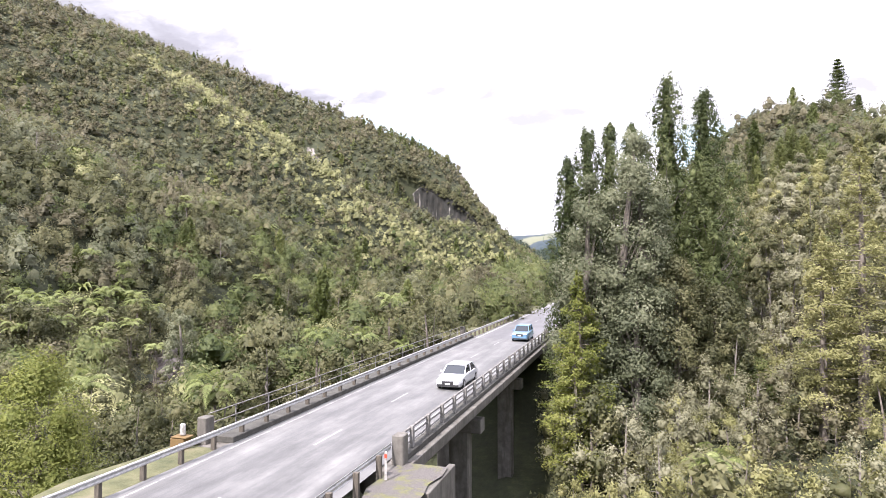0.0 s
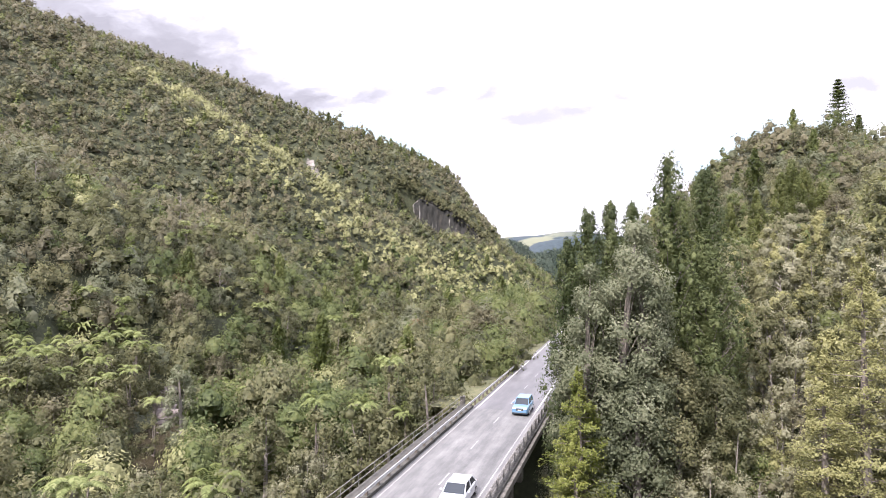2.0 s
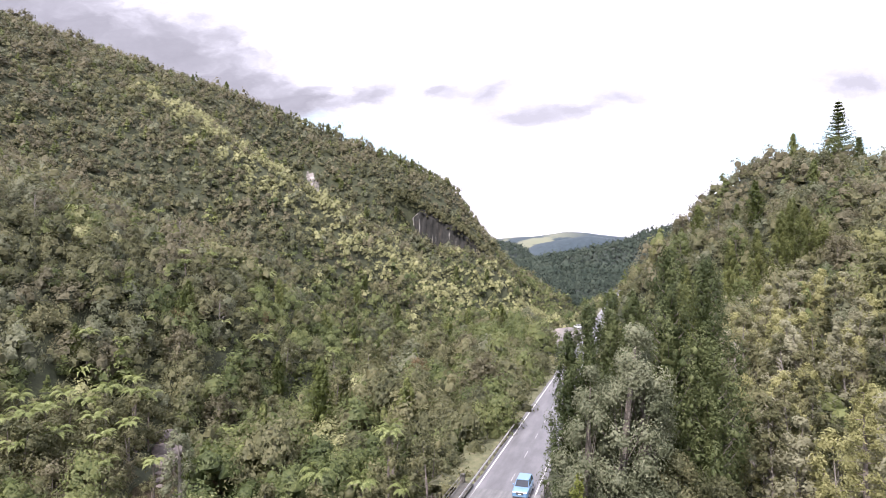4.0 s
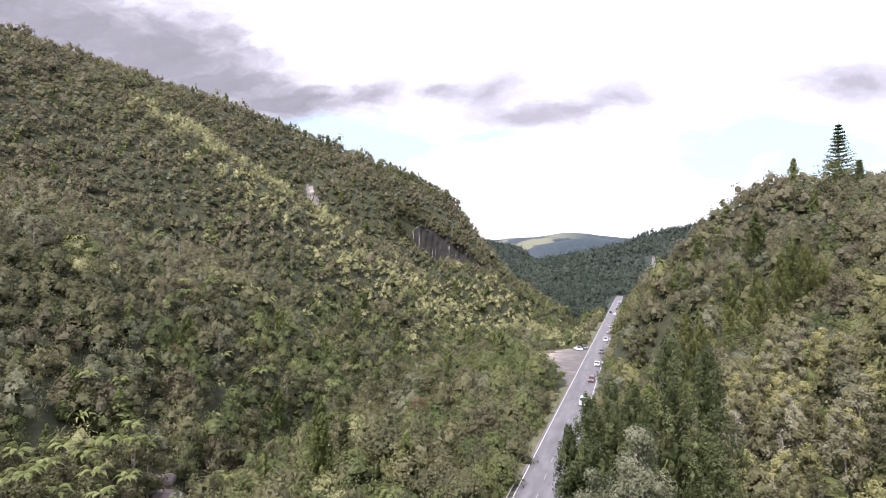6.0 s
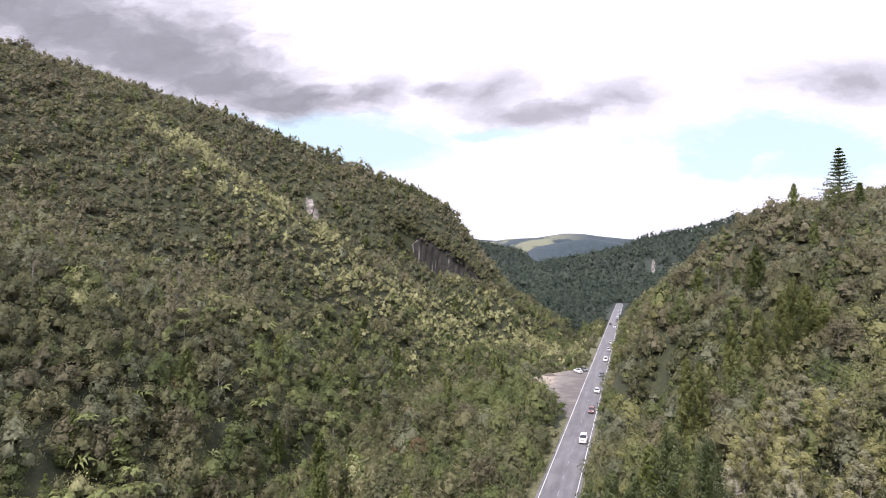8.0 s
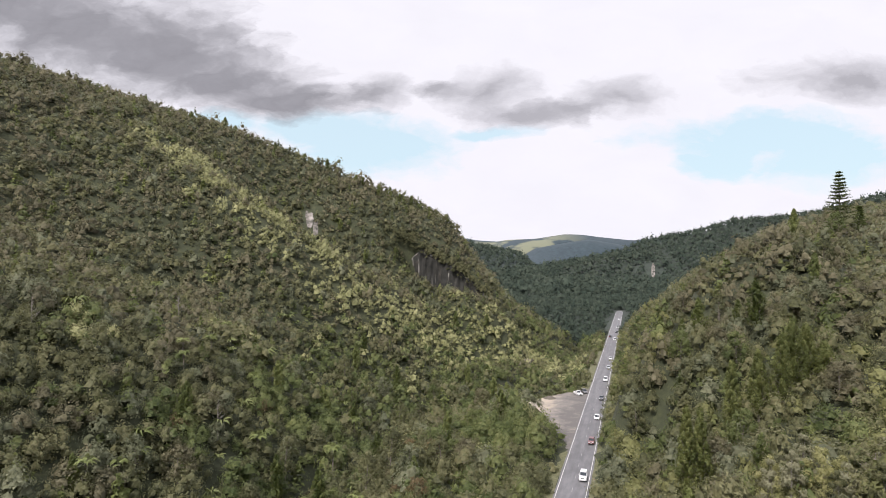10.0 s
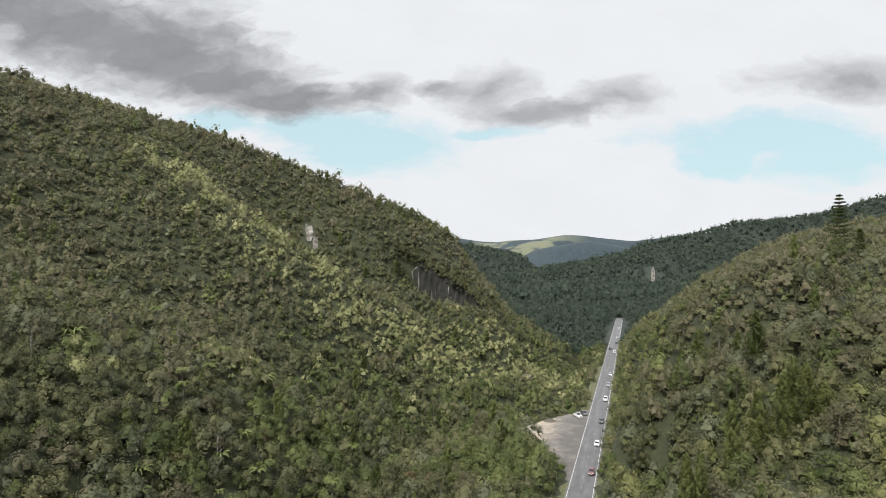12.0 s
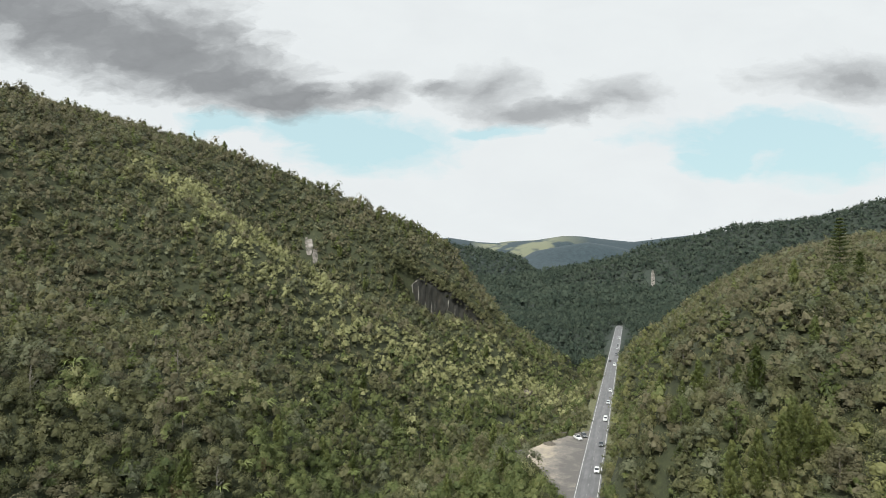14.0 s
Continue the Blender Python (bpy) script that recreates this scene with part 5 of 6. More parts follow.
# Slender pale-stemmed trees on the right bank.
G = "slender trees on the right bank"
slim_a = stand(leafy_tree(301, "slender_tree", "slender pale-stemmed tree with thin grey-green foliage", 10.5, 1.7, 0.26, "grey_bush", "pale_bark", 24, 70, 0.25, 0.42, group=G), 34.0, 63.0)
slim_b = stand(leafy_tree(302, "slender_tree", "slender pale-stemmed tree with olive foliage", 9.0, 1.8, 0.27, "yellow", "pale_bark", 24, 70, 0.25, 0.42, group=G), 38.0, 68.0)
slim_c = stand(leafy_tree(303, "slender_tree", "slender pale-stemmed tree with olive foliage", 11.0, 1.6, 0.27, "bush", "pale_bark", 24, 70, 0.25, 0.42, group=G), 41.0, 72.0)
r = np.random.RandomState(310)
for i in range(60):
    y = r.uniform(46, 96)
    x = y * r.uniform(0.47, 0.76)
    copy_thing((slim_a, slim_b, slim_c)[i % 3], at_ground(x, y, r.uniform(0, 360), r.uniform(0.75, 1.15)))

# Yellow fronds low at the foot of the near bank.
for i, (x, y) in enumerate(((12.6, 37.5), (15.0, 36.6), (17.8, 36.0), (20.6, 35.6), (23.6, 35.0), (26.5, 35.2), (14.0, 39.5), (19.2, 38.6))):
    k = max(0.9, height_to(x, y, -3.7 + 0.25 * (i % 3)) / 2.8)
    copy_thing(golden[0], at_ground(x, y, i * 71.0, min(k, 1.8)))

# Low growth round the feet of the tree ferns.
r = np.random.RandomState(321)
for i in range(52):
    a, d = r.uniform(0, math.tau), 13 * math.sqrt(r.uniform(0, 1))
    x, y = -61 + d * math.cos(a), 97 + d * math.sin(a)
    if abs(x + 0.487 * y) > 4.5:
        copy_thing((olive[2], olive[0], rusty[0])[i % 3], at_ground(x, y, r.uniform(0, 360), r.uniform(1.2, 1.9)))


# Scrub in the gully below the parapet.
r = np.random.RandomState(333)
for i in range(16):
    v = on_road(r.uniform(33, 62), CENTRE + r.uniform(7.0, 12.0))
    copy_thing((olive[0], green[0], olive[2], silver[0])[i % 4], at_ground(v.x, v.y, r.uniform(0, 360), r.uniform(0.9, 1.5)))
# Bush in front of the taller ferns hides their trunks.
for i, (x, y, top, wide) in enumerate(FERNS):
    tall = height_to(x, y, top)
    if tall > 3.5:
        k = 1 - 1.6 / math.hypot(x, y)
        copy_thing((olive[1], olive[0])[i % 2], at_ground(x * k, y * k, i * 39.0, min(2.0, (tall - 2.2) / (5.6, 4.4)[i % 2])))


# ---- trees standing out of the bush in the valley ----
def stand_out(seed, variants, count, inside):
    """Copies of the variants at chance places, (plant, sizes) each."""
    r = np.random.RandomState(seed)
    x, y = r.uniform(-150, 140, count * 30), r.uniform(78, 285, count * 30)
    ok = wild(x, y) & inside(x, y) & (np.hypot(x, y) > NEAR)
    x, y = x[ok][:count], y[ok][:count]
    for i, (px, py) in enumerate(zip(x, y)):
        plant, (lo, hi) = variants[i % len(variants)]
        m = at_ground(px, py, r.uniform(0, 360), r.uniform(lo, hi), 0.4)
        if i < len(variants):
            plant.matrix_basis = m
        else:
            copy_thing(plant, m)


def valley(x, y):
    q = x * RIGHT[0] + y * RIGHT[1] - CENTRE
    return (q < -11) & (q > -105) & (x > -0.62 * y)


def facing(x, y):
    q = x * RIGHT[0] + y * RIGHT[1] - CENTRE
    return (q > 14) & (q < 120) & (x < 0.72 * y) & (y < 240)


G = "large trees in the valley bush"
BIG = "broad-crowned %s tree standing out of the bush"
crowned = [(leafy_tree(501 + i, "broadleaf_tree", BIG % word, h, w, 0.44, kind, "bark", 24, 38, 0.2, 0.8, group=G), (0.8, 1.25)) for i, (word, kind, h, w) in enumerate((
    ("dark olive", "bush", 8.5, 3.4), ("mid-green", "green_bush", 9.5, 3.2), ("grey-green", "sage", 8.0, 3.3), ("brownish olive", "brown_bush", 7.5, 3.0), ("grey-green", "sage", 6.5, 2.6), ("dark olive", "bush", 10.5, 2.8)))]
pointed = [(spire_tree(511 + i, "conifer", "slender pointed dark green conifer in the bush", h, w, 0.55, kind, sprays=800, limbs=40, group="pointed conifers in the bush"), (0.75, 1.3)) for i, (kind, h, w) in enumerate((("dark_conifer", 10.0, 1.9), ("conifer", 9.0, 1.6)))]
russet = [(leafy_tree(521, "broadleaf_tree", "low rusty brown tree among the green bush", 5.0, 2.8, 0.36, "rust", "bark", 18, 44, 0.15, group="rusty trees in the bush"), (0.8, 1.2))]
stand_out(531, crowned, 54, valley)
stand_out(532, pointed, 28, valley)
stand_out(533, russet, 9, lambda x, y: valley(x, y) & (y < 190))
more = [(copy_thing(p, p.matrix_basis), k) for p, k in crowned]
stand_out(534, more, 24, facing)
more = [(copy_thing(p, p.matrix_basis), k) for p, k in pointed]
stand_out(535, more, 12, facing)
r = np.random.RandomState(540)
head = stand(tree_fern(541, 5.5, 2.8, "tree ferns in the bush"), -70, 140)
for i in range(16):
    y = r.uniform(90, 230)
    x = -r.uniform(0.12, 0.50) * y
    if wild(np.array([x]), np.array([y]))[0]:
        copy_thing(head, at_ground(x, y, r.uniform(0, 360), r.uniform(0.75, 1.15)))


# ---- rock and water ----
def ribbon_water():
    pts = np.array(RIVER, float)
    t = np.linspace(0, len(pts) - 1, 90)
    c = np.column_stack([np.interp(t, np.arange(len(pts)), pts[:, k]) for k in range(3)])
    d = unit(np.gradient(c[:, :2], axis=0))
    n = np.column_stack([-d[:, 1], d[:, 0]])
    verts, faces = [], []
    for i in range(len(c)):
        for k in (-5.5, -2, 2, 5.5):
            verts.append((c[i, 0] + n[i, 0] * k, c[i, 1] + n[i, 1] * k, c[i, 2] + 0.25))
    for i in range(len(c) - 1):
        for k in range(3):
            a = i * 4 + k
            faces.append((a, a + 1, a + 5, a + 4))
    return tagged(mesh_object("water", verts, faces, M["water"]), "shallow peat-brown river running between boulders", "river", kind="structure")


ribbon_water()


def boulder(seed, size, mat="rock"):
    bm = bmesh.new()
    bmesh.ops.create_icosphere(bm, subdivisions=3, radius=1.0)
    off = Vector((seed * 3.7, seed * 1.3, 0))
    for v in bm.verts:
        k = 1 + 0.32 * noise.noise(v.co * 0.9 + off) + 0.10 * noise.noise(v.co * 2.6 + off)
        v.co = Vector((v.co.x * size[0], v.co.y * size[1], v.co.z * size[2])) * k
    for f in bm.faces:
        f.smooth = True
    ob = part("boulder", bm, M[mat])
    return tagged(ob, "smooth pinkish-brown river boulder beside the water", "boulder", "river boulders")


stones = [boulder(1, (3.6, 2.4, 1.5)), boulder(2, (2.2, 1.8, 1.2)), boulder(3, (1.0, 0.8, 0.5))]
spots = [(0, -54.0, 117.5, 1.0), (1, -51.5, 113.0, 1.2), (1, -56.5, 122.0, 1.1), (1, -40.5, 106.0, 0.9), (2, -50.0, 108.0, 1.2), (2, -49.0, 104.5, 1.0), (2, -47.5, 101.5, 0.8), (2, -51.5, 111.5, 1.3), (1, -53.5, 114.5, 0.7), (0, -38.5, 118.5, 0.7),
         (1, 43.0, 331.0, 1.2), (1, 47.5, 340.5, 1.3), (2, 41.0, 326.0, 1.6), (0, 50.0, 346.0, 0.8), (2, 45.5, 334.5, 1.7), (1, -2.0, 240.5, 1.2), (1, -5.5, 233.0, 1.0), (2, 0.5, 245.0, 1.4), (0, -8.0, 228.0, 0.8), (2, -1.0, 236.0, 1.5)]
seen = set()
for i, (k, x, y, sc) in enumerate(spots):
    z = float(land(np.array([x]), np.array([y]))[0])
    m = pose(x, y, max(z, -12.2) + 0.25 * sc, 0, 0, i * 53.0) @ Matrix.Diagonal((sc, sc, sc, 1))
    if k in seen:
        copy_thing(stones[k], m)
    else:
        seen.add(k)
        stones[k].matrix_basis = m


def cliff_look(g):
    where = place(g)
    n = spot_noise(g, 0.3, 8.0, 0.7, where)
    streak = spot_noise(g, 0.35, 5.0, 0.6, g.add("ShaderNodeMapping", Vector=where, Scale=(1.0, 1.0, 0.06)))
    # Rock colour taken darker than its own, to carry the overhang's shade.
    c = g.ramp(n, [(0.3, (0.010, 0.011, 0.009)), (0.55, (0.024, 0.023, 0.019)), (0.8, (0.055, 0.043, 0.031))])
    wet = spot_noise(g, 0.09, 2.0, 0.5, where)
    pale = g.math("MULTIPLY", g.ramp(streak, [(0.57, 0.0), (0.64, 1.0)]), g.ramp(wet, [(0.47, 0.0), (0.53, 1.0)]))
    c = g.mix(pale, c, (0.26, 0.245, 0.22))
    return surface(g, c, 0.9, bump=relief(g, n, 0.8, 0.6))


def scar_look(g):
    n = spot_noise(g, 0.22, 7.0, 0.7)
    return surface(g, g.ramp(n, [(0.40, (0.05, 0.05, 0.038)), (0.52, (0.17, 0.150, 0.132)), (0.66, (0.30, 0.275, 0.255))]), 0.9, bump=relief(g, n, 0.6, 0.3))


M["cliff"], M["scar"] = material("cliff_rock", cliff_look), material("slip_rock", scar_look)


def cliff():
    """A bluff with an uneven, fluted face from the lower ground up to the edge of the upper."""
    (ax, ay), (bx, by) = CLIFF
    d = Vector((bx - ax, by - ay, 0))
    out = Vector((d.y, -d.x, 0)).normalized()
    nu, nv = 64, 26
    us = np.linspace(0.0, 1.0, nu + 1)
    edge = [Vector((ax, ay, 0)) + d * u for u in us]
    foot = land(np.array([(p + out * 14).x for p in edge]), np.array([(p + out * 14).y for p in edge])) - 3
    brow = land(np.array([(p + out * 6).x for p in edge]), np.array([(p + out * 6).y for p in edge])) - 4.5
    verts, faces = [], []
    for j in range(nv + 1):
        v = j / nv
        for i, u in enumerate(us):
            p = edge[i].copy()
            p.z = foot[i] + (brow[i] - foot[i]) * v * (1 - 0.65 * float(smooth((abs(u - 0.5) - 0.28) / 0.22)))
            p.z += 2.2 * v * noise.noise(Vector((u * 9, 7.5, 0.0)))
            flute = 1.6 * noise.noise(Vector((u * 12, 0.5, v * 1.2))) + 1.0 * noise.noise(Vector((u * 34, 3.5, v * 4.0)))
            p += out * (12.5 + flute * math.sin(v * math.pi) ** 0.5 - 6.0 * max(0.0, v - 0.86) / 0.14 - 5 * max(0.0, abs(u - 0.5) - 0.4) * 10 * 0.5)
            verts.append(p)
    for j in range(nv):
        for i in range(nu):
            a = j * (nu + 1) + i
            faces.append((a, a + 1, a + nu + 2, a + nu + 1))
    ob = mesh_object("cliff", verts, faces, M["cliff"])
    tagged(ob, "dark fluted rock bluff with pale water streaks, overhang shade in its colour", "cliff", kind="structure")
    # Scrub hangs over the brow.
    r = np.random.RandomState(5)
    u = np.repeat(np.linspace(-0.06, 1.06, 44), 5) + r.uniform(-0.014, 0.014, 220)
    row = np.tile(np.arange(5), 44)
    o = np.array([6.0, 10.0, 13.0, 13.6, 17.0])[row] + r.uniform(-1.0, 1.0, len(u))
    brim = land(ax + d.x * u + out.x * 6, ay + d.y * u + out.y * 6)
    toe = land(ax + d.x * u + out.x * 17, ay + d.y * u + out.y * 17)
    z = np.where(row == 4, toe - 0.5, brim - np.array([2.5, 4.6, 6.4, 9.5, 0])[row] + r.uniform(-1.3, 0.5, len(u)))
    x, y = ax + d.x * u + out.x * o, ay + d.y * u + out.y * o
    keep = r.uniform(size=len(u)) < np.where((u > 0.25) & (u < 0.8), np.array([1.0, 1.0, 1.0, 0.45, 0.9])[row], 1.0)
    size = r.uniform(1.2, 2.4, len(u)) * np.array([1.3, 1.3, 1.2, 0.7, 1.3])[row]
    q, t, w = plant_out(r, GRADES[1], x[keep], y[keep], z[keep], size[keep], r.uniform(0.7, 1.1, len(u))[keep])
    tagged(big_mesh("bush", q, M["bush"], t, soft=w), "scrub hanging over the brow of the bluff", "forest", kind="stuff")


cliff()


def scar(name, cx, cy, wide, long, turn, lift, label):
    """A strip of bare rock lying on the slope."""
    r = np.random.RandomState(int(abs(cx)))
    nu, nv = 10, 24
    c, s = math.cos(radians(turn)), math.sin(radians(turn))
    verts, faces = [], []
    for j in range(nv + 1):
        v = j / nv - 0.5
        half = wide * 0.5 * (0.45 + 0.55 * math.sin((j / nv) * math.pi * 0.9 + 0.25)) * r.uniform(0.8, 1.15)
        for i in range(nu + 1):
            u = (i / nu * 2 - 1) * half
            x, y = cx + u * c - v * long * s, cy + u * s + v * long * c
            verts.append([x, y, 0])
    a = np.array(verts)
    a[:, 2] = land(a[:, 0], a[:, 1]) + lift + r.uniform(-0.3, 0.5, len(a)) * lift
    for j in range(nv):
        for i in range(nu):
            k = j * (nu + 1) + i
            faces.append((k, k + 1, k + nu + 2, k + nu + 1))
    return tagged(mesh_object(name, a, faces, M["scar"]), label, "rock slip", kind="structure")


for dx, dy, wide, long in ((0, 0, 4.6, 13), (4.8, -5, 3.4, 10), (-3.2, 5, 2.2, 7)):
    scar("slip", -86 + dx, 389 + dy, wide, long, 10, 0.45, "pale bare rock slip on the bush-clad slope")
scar("slip", 446, 1265, 8, 100, -19.4, 2.5, "pale bare scar in the far forest")

# ---- the bridge's surroundings ----
pad = strip("gravel_pad", 11, 23.4, 4.5, 6.5, -0.07, M["shoulder"], 1.0, 4, edge=0.15)
tagged(pad, "gravel shoulder behind the guard rail at the bridge end", "gravel", kind="structure")


def wing_wall():
    bm = bmesh.new()
    box(bm, (6.5, 22.4, -2.2), (0.3, 3.4, 4.1), ROAD, 0.03)
    return tagged(part("wing_wall", bm, M["concrete"]), "stained concrete wing wall of the bridge abutment", "retaining wall", kind="structure")


wing_wall()
M["white"], M["red"], M["orange"] = plain("white_plastic", (0.75, 0.75, 0.73), 0.5), plain("red_reflector", (0.55, 0.06, 0.03), 0.35), plain("ochre_paint", (0.14, 0.088, 0.032), 0.8)


M["pale_marker"] = material("weathered_white", lambda g: surface(g, g.ramp(spot_noise(g, 9.0, 5.0, 0.7), [(0.35, (0.20, 0.19, 0.17)), (0.65, (0.42, 0.41, 0.39))]), 0.7))


def marker_post(x, s):
    root = thing("marker_post", "white roadside marker post with a red band", "marker post", "roadside marker posts")
    root.matrix_world = ROAD @ Matrix.Translation((x, s, 0))
    bm = bmesh.new()
    box(bm, (0, 0, 0.5), (0.10, 0.03, 1.1), bevel=0.01)
    part("post", bm, M["pale_marker"], root)
    bm = bmesh.new()
    box(bm, (0, -0.004, 0.86), (0.104, 0.034, 0.16), bevel=0.008)
    part("reflector", bm, M["red"], root, "red reflector band")
    return root


marker_post(4.75, 21.2)
for s in (100, 150, 300, 350):
    marker_post(4.6, s)


def hazard_box():
    """The ochre box with a small pale marker on it beside the left approach."""
    root = thing("utility_box", "ochre roadside box with a pale marker on top", "utility box")
    root.matrix_world = ROAD @ Matrix.Translation((-5.6, 22.2, -0.15))
    bm = bmesh.new()
    box(bm, (0, 0, 0.28), (0.75, 0.5, 0.6), bevel=0.04)
    part("case", bm, M["orange"], root)
    bm = bmesh.new()
    box(bm, (0.1, 0, 0.62), (0.8, 0.55, 0.06), bevel=0.02)
    part("lid", bm, M["orange"], root)
    bm = bmesh.new()
    box(bm, (0.12, 0, 0.92), (0.26, 0.2, 0.55), bevel=0.06)
    part("marker", bm, M["pale_marker"], root, "pale weathered marker")
    return root


hazard_box()


# ---- vehicles ----
M["tyre"], M["rim"] = plain("tyre_rubber", (0.02, 0.02, 0.021), 0.85), plain("alloy_rim", (0.55, 0.55, 0.56), 0.35, 0.9)
M["car_glass"] = plain("tinted_car_glass", (0.02, 0.024, 0.028), 0.06)
M["trim"], M["lamp"], M["plate"], M["tail"] = plain("black_trim", (0.025, 0.025, 0.026), 0.5), plain("headlamp_glass", (0.7, 0.72, 0.74), 0.12), plain("plate_white", (0.6, 0.6, 0.58), 0.5), plain("tail_lamp", (0.35, 0.02, 0.015), 0.2)


def paint(name, colour):
    def build(g):
        p = surface(g, g.mix(g.math("MULTIPLY", spot_noise(g, 3.0), 0.12), colour, (0.2, 0.19, 0.17)), 0.28)
        g.plug(p, "Coat_Weight", 0.6)
        return p
    return material(name, build)


PAINTS = {"white": paint("white_car_paint", (0.70, 0.70, 0.69)), "blue": paint("blue_car_paint", (0.09, 0.20, 0.32)), "red": paint("red_car_paint", (0.13, 0.028, 0.028)),
          "dark": paint("dark_car_paint", (0.03, 0.033, 0.038)), "silver": paint("silver_car_paint", (0.40, 0.41, 0.42))}


def loft(bm, rings):
    made = [[bm.verts.new(p) for p in ring] for ring in rings]
    n = len(made[0])
    for a, b in zip(made, made[1:]):
        for k in range(n):
            bm.faces.new((a[k], a[(k + 1) % n], b[(k + 1) % n], b[k]))
    bm.faces.new(made[0][::-1])
    bm.faces.new(made[-1])
    bmesh.ops.recalc_face_normals(bm, faces=bm.faces)


def car(colour, label, long=4.5, wide=1.82, high=1.45, boxy=0.0, tray=False):
    """A car facing -y: bonnet, cabin, wheels and lamps."""
    root = thing("car", label, "car", "cars on the road")
    h, w, l = high, wide / 2, long / 2
    belt = 0.63 * h
    nose = belt - 0.20 + 0.12 * boxy
    stations = [(-l, 0.80, 0.30, nose - 0.16), (-l + 0.10, 0.90, 0.22, nose - 0.04), (-l + 0.45, 0.98, 0.20, nose + 0.03), (-l * 0.42, 1.0, 0.20, belt - 0.02), (l * 0.2, 1.0, 0.20, belt), (l * 0.72, 0.99, 0.20, belt + 0.01), (l - 0.12, 0.93, 0.24, belt - 0.04), (l, 0.84, 0.34, belt - 0.14)]
    bm = bmesh.new()
    rings = []
    for y, f, lo, hi in stations:
        ww = w * f
        rings.append([(-ww * 0.9, y, lo), (-ww, y, lo + 0.16), (-ww, y, (lo + hi) / 2 + 0.05), (-ww * 0.93, y, hi - 0.05), (-ww * 0.82, y, hi), (ww * 0.82, y, hi), (ww * 0.93, y, hi - 0.05), (ww, y, (lo + hi) / 2 + 0.05), (ww, y, lo + 0.16), (ww * 0.9, y, lo)])
    loft(bm, rings)
    part("body", bm, PAINTS[colour], root)
    back = l * 0.05 if tray else l * (0.80 + 0.12 * boxy)
    a0, a1 = -l * 0.46 + 0.1, -l * 0.10
    b1 = back - (0.12 if tray else 0.55 - 0.35 * boxy)
    bm = bmesh.new()
    loft(bm, [[(-w * 0.84, a0, belt - 0.03), (w * 0.84, a0, belt - 0.03), (w * 0.84, back, belt - 0.03), (-w * 0.84, back, belt - 0.03)],
              [(-w * 0.72, a1 - 0.05, h - 0.07), (w * 0.72, a1 - 0.05, h - 0.07), (w * 0.72, b1, h - 0.07), (-w * 0.72, b1, h - 0.07)]])
    part("glasshouse", bm, M["car_glass"], root, "dark tinted glass all round the cabin")
    bm = bmesh.new()
    box(bm, (0, (a1 + b1) / 2, h - 0.055), (w * 1.48, b1 - a1 + 0.16, 0.09), bevel=0.035)
    part("roof", bm, PAINTS[colour], root)
    for sx in (-1, 1):
        for p0, p1 in (((a0, belt - 0.02), (a1 - 0.02, h - 0.06)), ((back, belt - 0.02), (b1 + 0.02, h - 0.06)), (((a0 + back) / 2 + 0.1, belt - 0.02), ((a1 + b1) / 2 + 0.05, h - 0.06))):
            bm = bmesh.new()
            tube(bm, [(sx * w * 0.85, p0[0], p0[1]), (sx * w * 0.735, p1[0], p1[1])], [0.045, 0.04], 5)
            part("pillar", bm, PAINTS[colour], root)
        bm = bmesh.new()
        box(bm, (sx * (w + 0.07), a0 + 0.35, belt + 0.06), (0.17, 0.12, 0.13), bevel=0.03)
        part("mirror", bm, PAINTS[colour], root)
        bm = bmesh.new()
        box(bm, (sx * w * 0.62, -l + 0.10, nose - 0.10), (0.40, 0.20, 0.13), bevel=0.03)
        part("headlight", bm, M["lamp"], root, "clear headlight")
        bm = bmesh.new()
        box(bm, (sx * w * 0.66, l - 0.07, belt - 0.17), (0.36, 0.16, 0.16), bevel=0.03)
        part("tail_light", bm, M["tail"], root, "red tail light")
        for sy in (-l + 0.82, l - 0.86):
            bm = bmesh.new()
            ring = [(0.0, 0.19), (0.02, 0.30), (0.06, 0.33), (0.16, 0.33), (0.20, 0.30), (0.22, 0.19)]
            rows = [[bm.verts.new((sx * (w - 0.20 + x), math.cos(k * math.tau / 18) * rr, 0.33 + math.sin(k * math.tau / 18) * rr)) for x, rr in ring] for k in range(18)]
            for k in range(18):
                for i in range(len(ring) - 1):
                    bm.faces.new((rows[k][i], rows[k][i + 1], rows[(k + 1) % 18][i + 1], rows[(k + 1) % 18][i]))
            wheel = part("wheel", bm, M["tyre"], root, "black rubber tyre on an alloy rim")
            wheel.location = (0, sy, 0)
            bm = bmesh.new()
            bmesh.ops.create_cone(bm, segments=18, radius1=0.205, radius2=0.19, depth=0.05, cap_ends=True, matrix=Matrix.Translation((sx * (w - 0.01), 0, 0.33)) @ Matrix.Rotation(radians(90 * sx), 4, "Y"))
            part("rim", bm, M["rim"], wheel, "alloy rim")
    bm = bmesh.new()
    box(bm, (0, -l + 0.02, nose - 0.20), (0.78, 0.10, 0.26), bevel=0.03)
    part("grille", bm, M["trim"], root, "black front grille")
    bm = bmesh.new()
    box(bm, (0, -l + 0.03, 0.33), (wide * 0.80, 0.10, 0.12), bevel=0.02)
    part("bumper_vent", bm, M["trim"], root)
    bm = bmesh.new()
    box(bm, (0, -l - 0.035, nose - 0.26), (0.36, 0.015, 0.11))
    part("number_plate", bm, M["plate"], root, "plain pale number plate")
    if tray:
        bm = bmesh.new()
        box(bm, (0, l * 0.55, belt + 0.005), (w * 1.5, l * 0.78, 0.03))
        part("tray", bm, M["trim"], root, "black open tray")
    return root


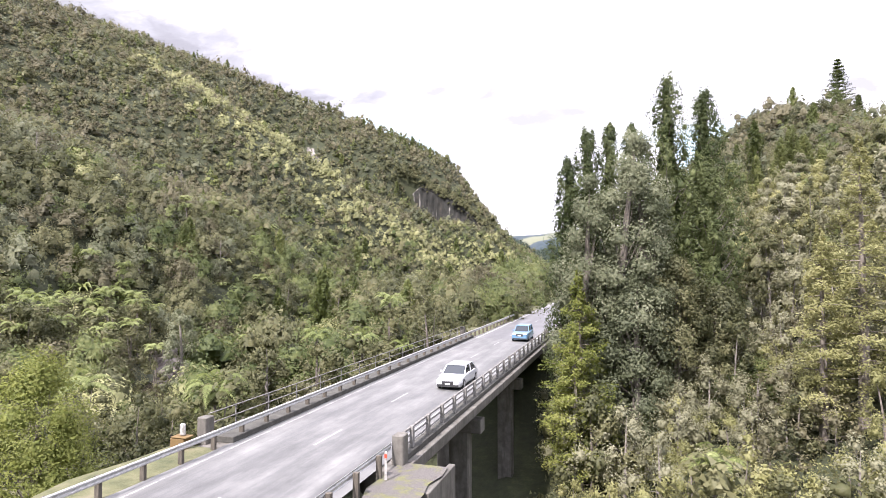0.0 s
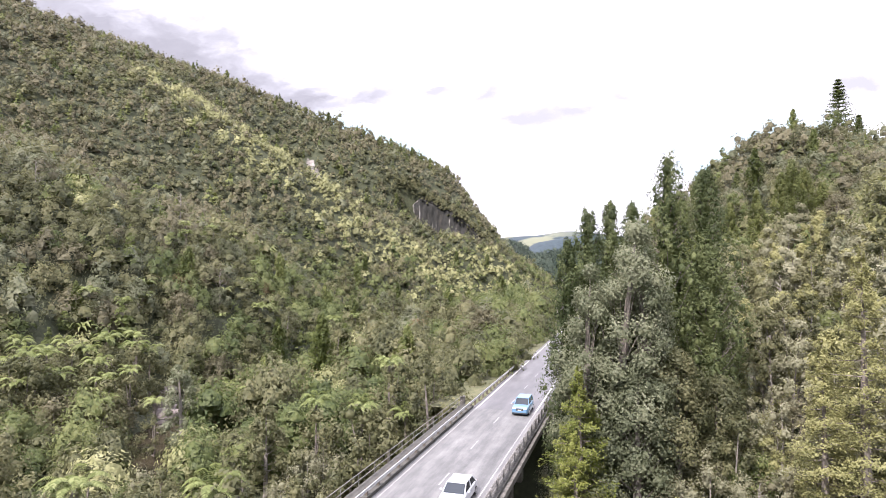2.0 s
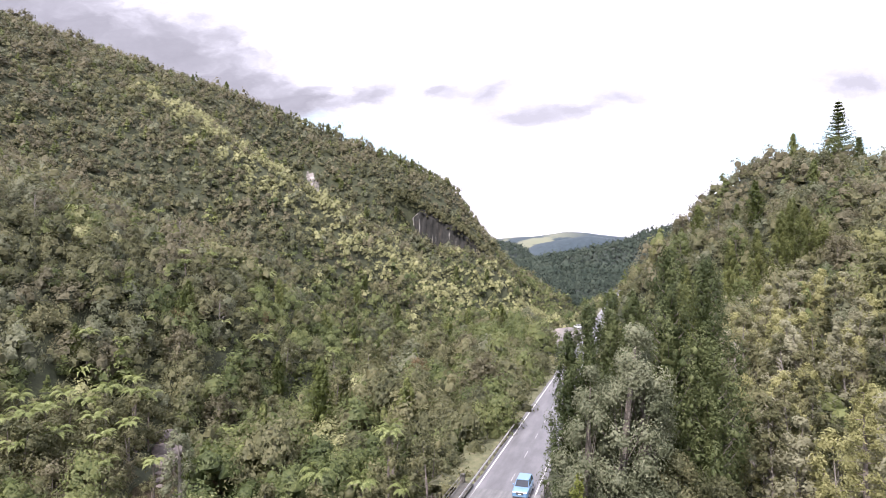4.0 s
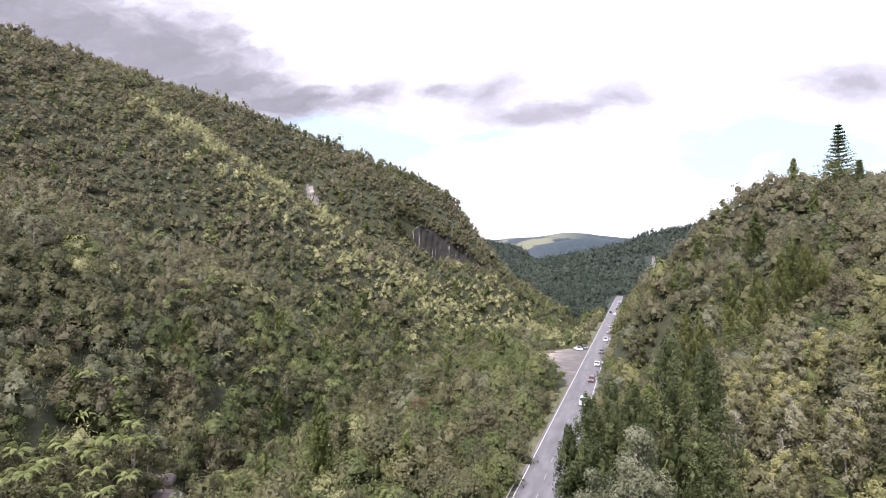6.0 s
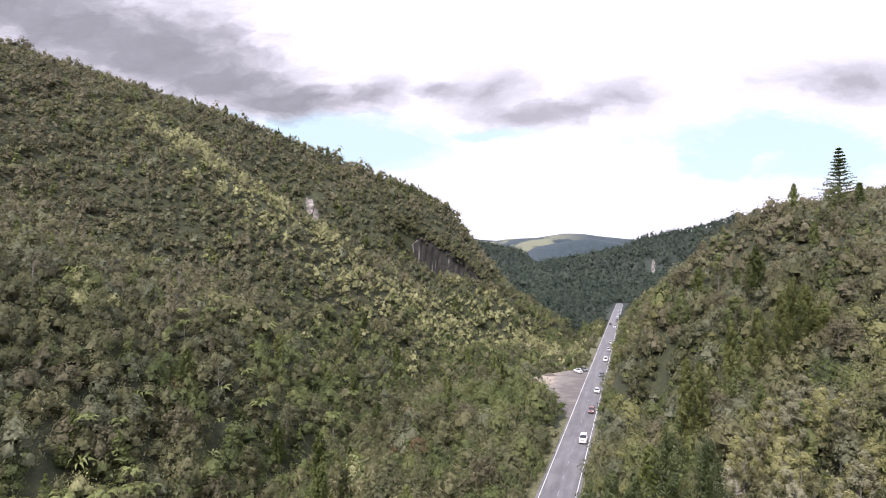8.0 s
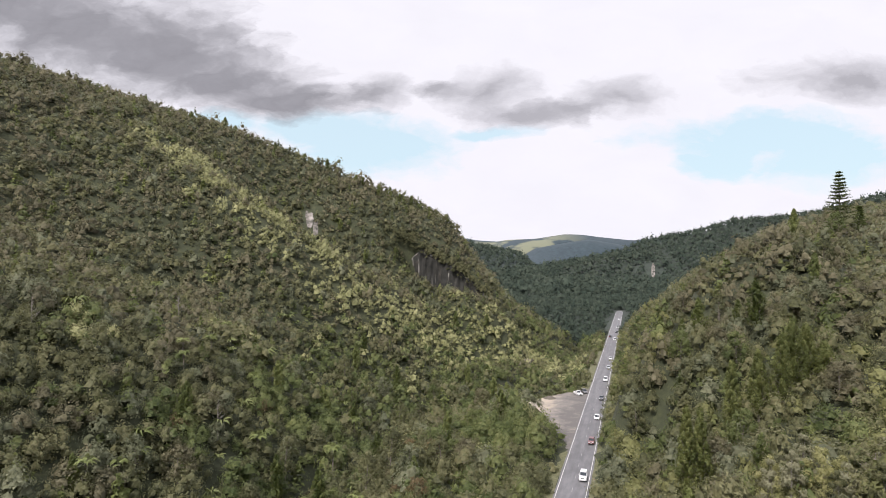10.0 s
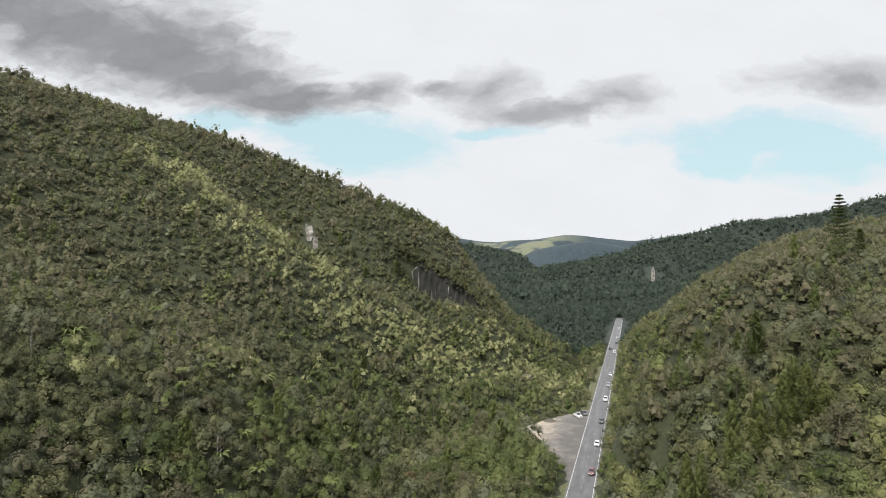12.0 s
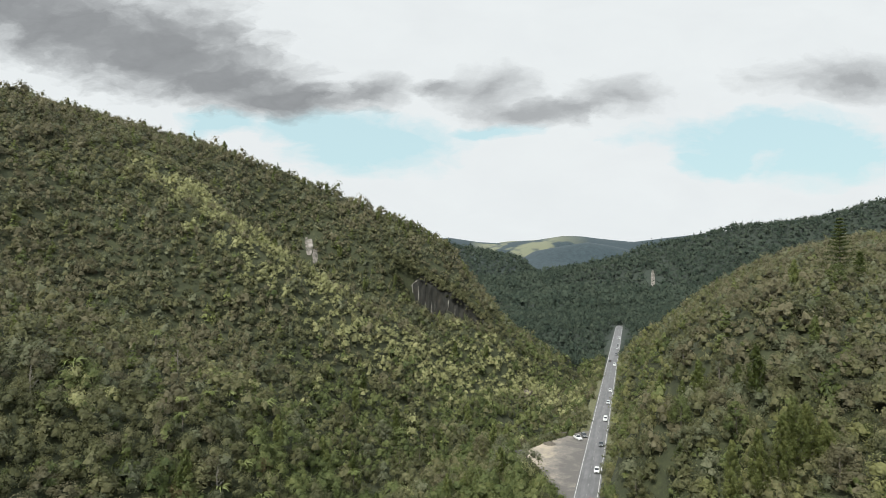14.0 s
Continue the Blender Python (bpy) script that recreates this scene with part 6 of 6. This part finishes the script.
def park(ob, s, q, turn=0.0):
    ob.matrix_world = ROAD @ Matrix.Translation((q, s, 0.02 - 0.05 * abs(q) / 3.5)) @ Matrix.Rotation(radians(turn), 4, "Z")
    return ob


def lane(s, q=1.95, turn=0.0):
    return ROAD @ Matrix.Translation((q, s, 0.02 - 0.05 * abs(q) / 3.5)) @ Matrix.Rotation(radians(turn), 4, "Z")


saloon = park(car("silver", "silver saloon with a dark grille driving on the bridge", 4.7, 1.83, 1.40), 39.9, 2.15)
white = park(car("white", "white hatchback with a dark grille on the road", 4.3, 1.8, 1.42), 212.0, 1.95)
blue = park(car("blue", "light blue compact SUV with dark windows on the road", 4.4, 1.84, 1.62, 0.8), 66.5, 2.0)
wagon = park(car("white", "white SUV with dark windows on the road", 4.8, 1.9, 1.8, 1.0), 152.0, 1.95)
red = park(car("red", "dark red car on the road", 4.4, 1.8, 1.5, 0.4), 183.0, 1.95)
dark = park(car("dark", "black car on the road", 4.5, 1.8, 1.5, 0.3), 243.0, 1.95)
silver = park(car("silver", "silver car on the road", 4.5, 1.8, 1.5, 0.3), 316.0, 1.95)
for ob, s, q, turn in ((wagon, 282.0, 1.95, 0), (white, 346.0, 1.95, 0), (wagon, 434.0, 1.9, 0), (dark, 484.0, 1.9, 0), (white, 520.0, 1.9, 0), (silver, 541.0, 1.9, 0), (dark, 452.0, -1.7, 180), (wagon, 590.0, 1.9, 0)):
    copy_thing(ob, lane(s, q, turn))
park(car("white", "white pickup with a black tray parked on the gravel lay-by", 5.2, 1.9, 1.78, 0.7, True), 249.0, -7.5, 30)
dark_parked = copy_thing(dark, lane(253.5, -5.4, 20))
tagged(dark_parked, "black car parked on the gravel lay-by")


def heap(x, y, wide, high, mat, label):
    bm = bmesh.new()
    bmesh.ops.create_grid(bm, x_segments=18, y_segments=18, size=wide)
    for v in bm.verts:
        r = v.co.length / wide
        v.co.z = high * max(0.0, 1 - r) ** 0.8 + 0.18 * noise.noise(v.co * 1.2 + Vector((x, y, 0))) * max(0.0, 1.2 - r) - 0.15
    ob = part("gravel_heap", bm, M[mat])
    ob.matrix_world = ROAD @ Matrix.Translation((x, y, -0.03))
    return tagged(ob, label, "gravel heap", "heaps at the lay-by")


heap(-26.5, 224, 3.6, 1.6, "gravel", "sandy gravel heap at the edge of the lay-by")
heap(-17.5, 239, 2.6, 1.3, "timber", "dark soil heap at the edge of the lay-by")


def layby_table():
    root = thing("lay_by_table", "weathered timber table at the edge of the lay-by", "table")
    root.matrix_world = ROAD @ Matrix.Translation((-13.5, 254.0, -0.03))
    bm = bmesh.new()
    box(bm, (0, 0, 0.76), (2.2, 0.9, 0.06), bevel=0.01)
    part("tabletop", bm, M["timber"], root)
    for x in (-0.8, 0.8):
        bm = bmesh.new()
        box(bm, (x, 0, 0.37), (0.1, 0.7, 0.76), bevel=0.01)
        part("leg", bm, M["timber"], root)
    return root


layby_table()
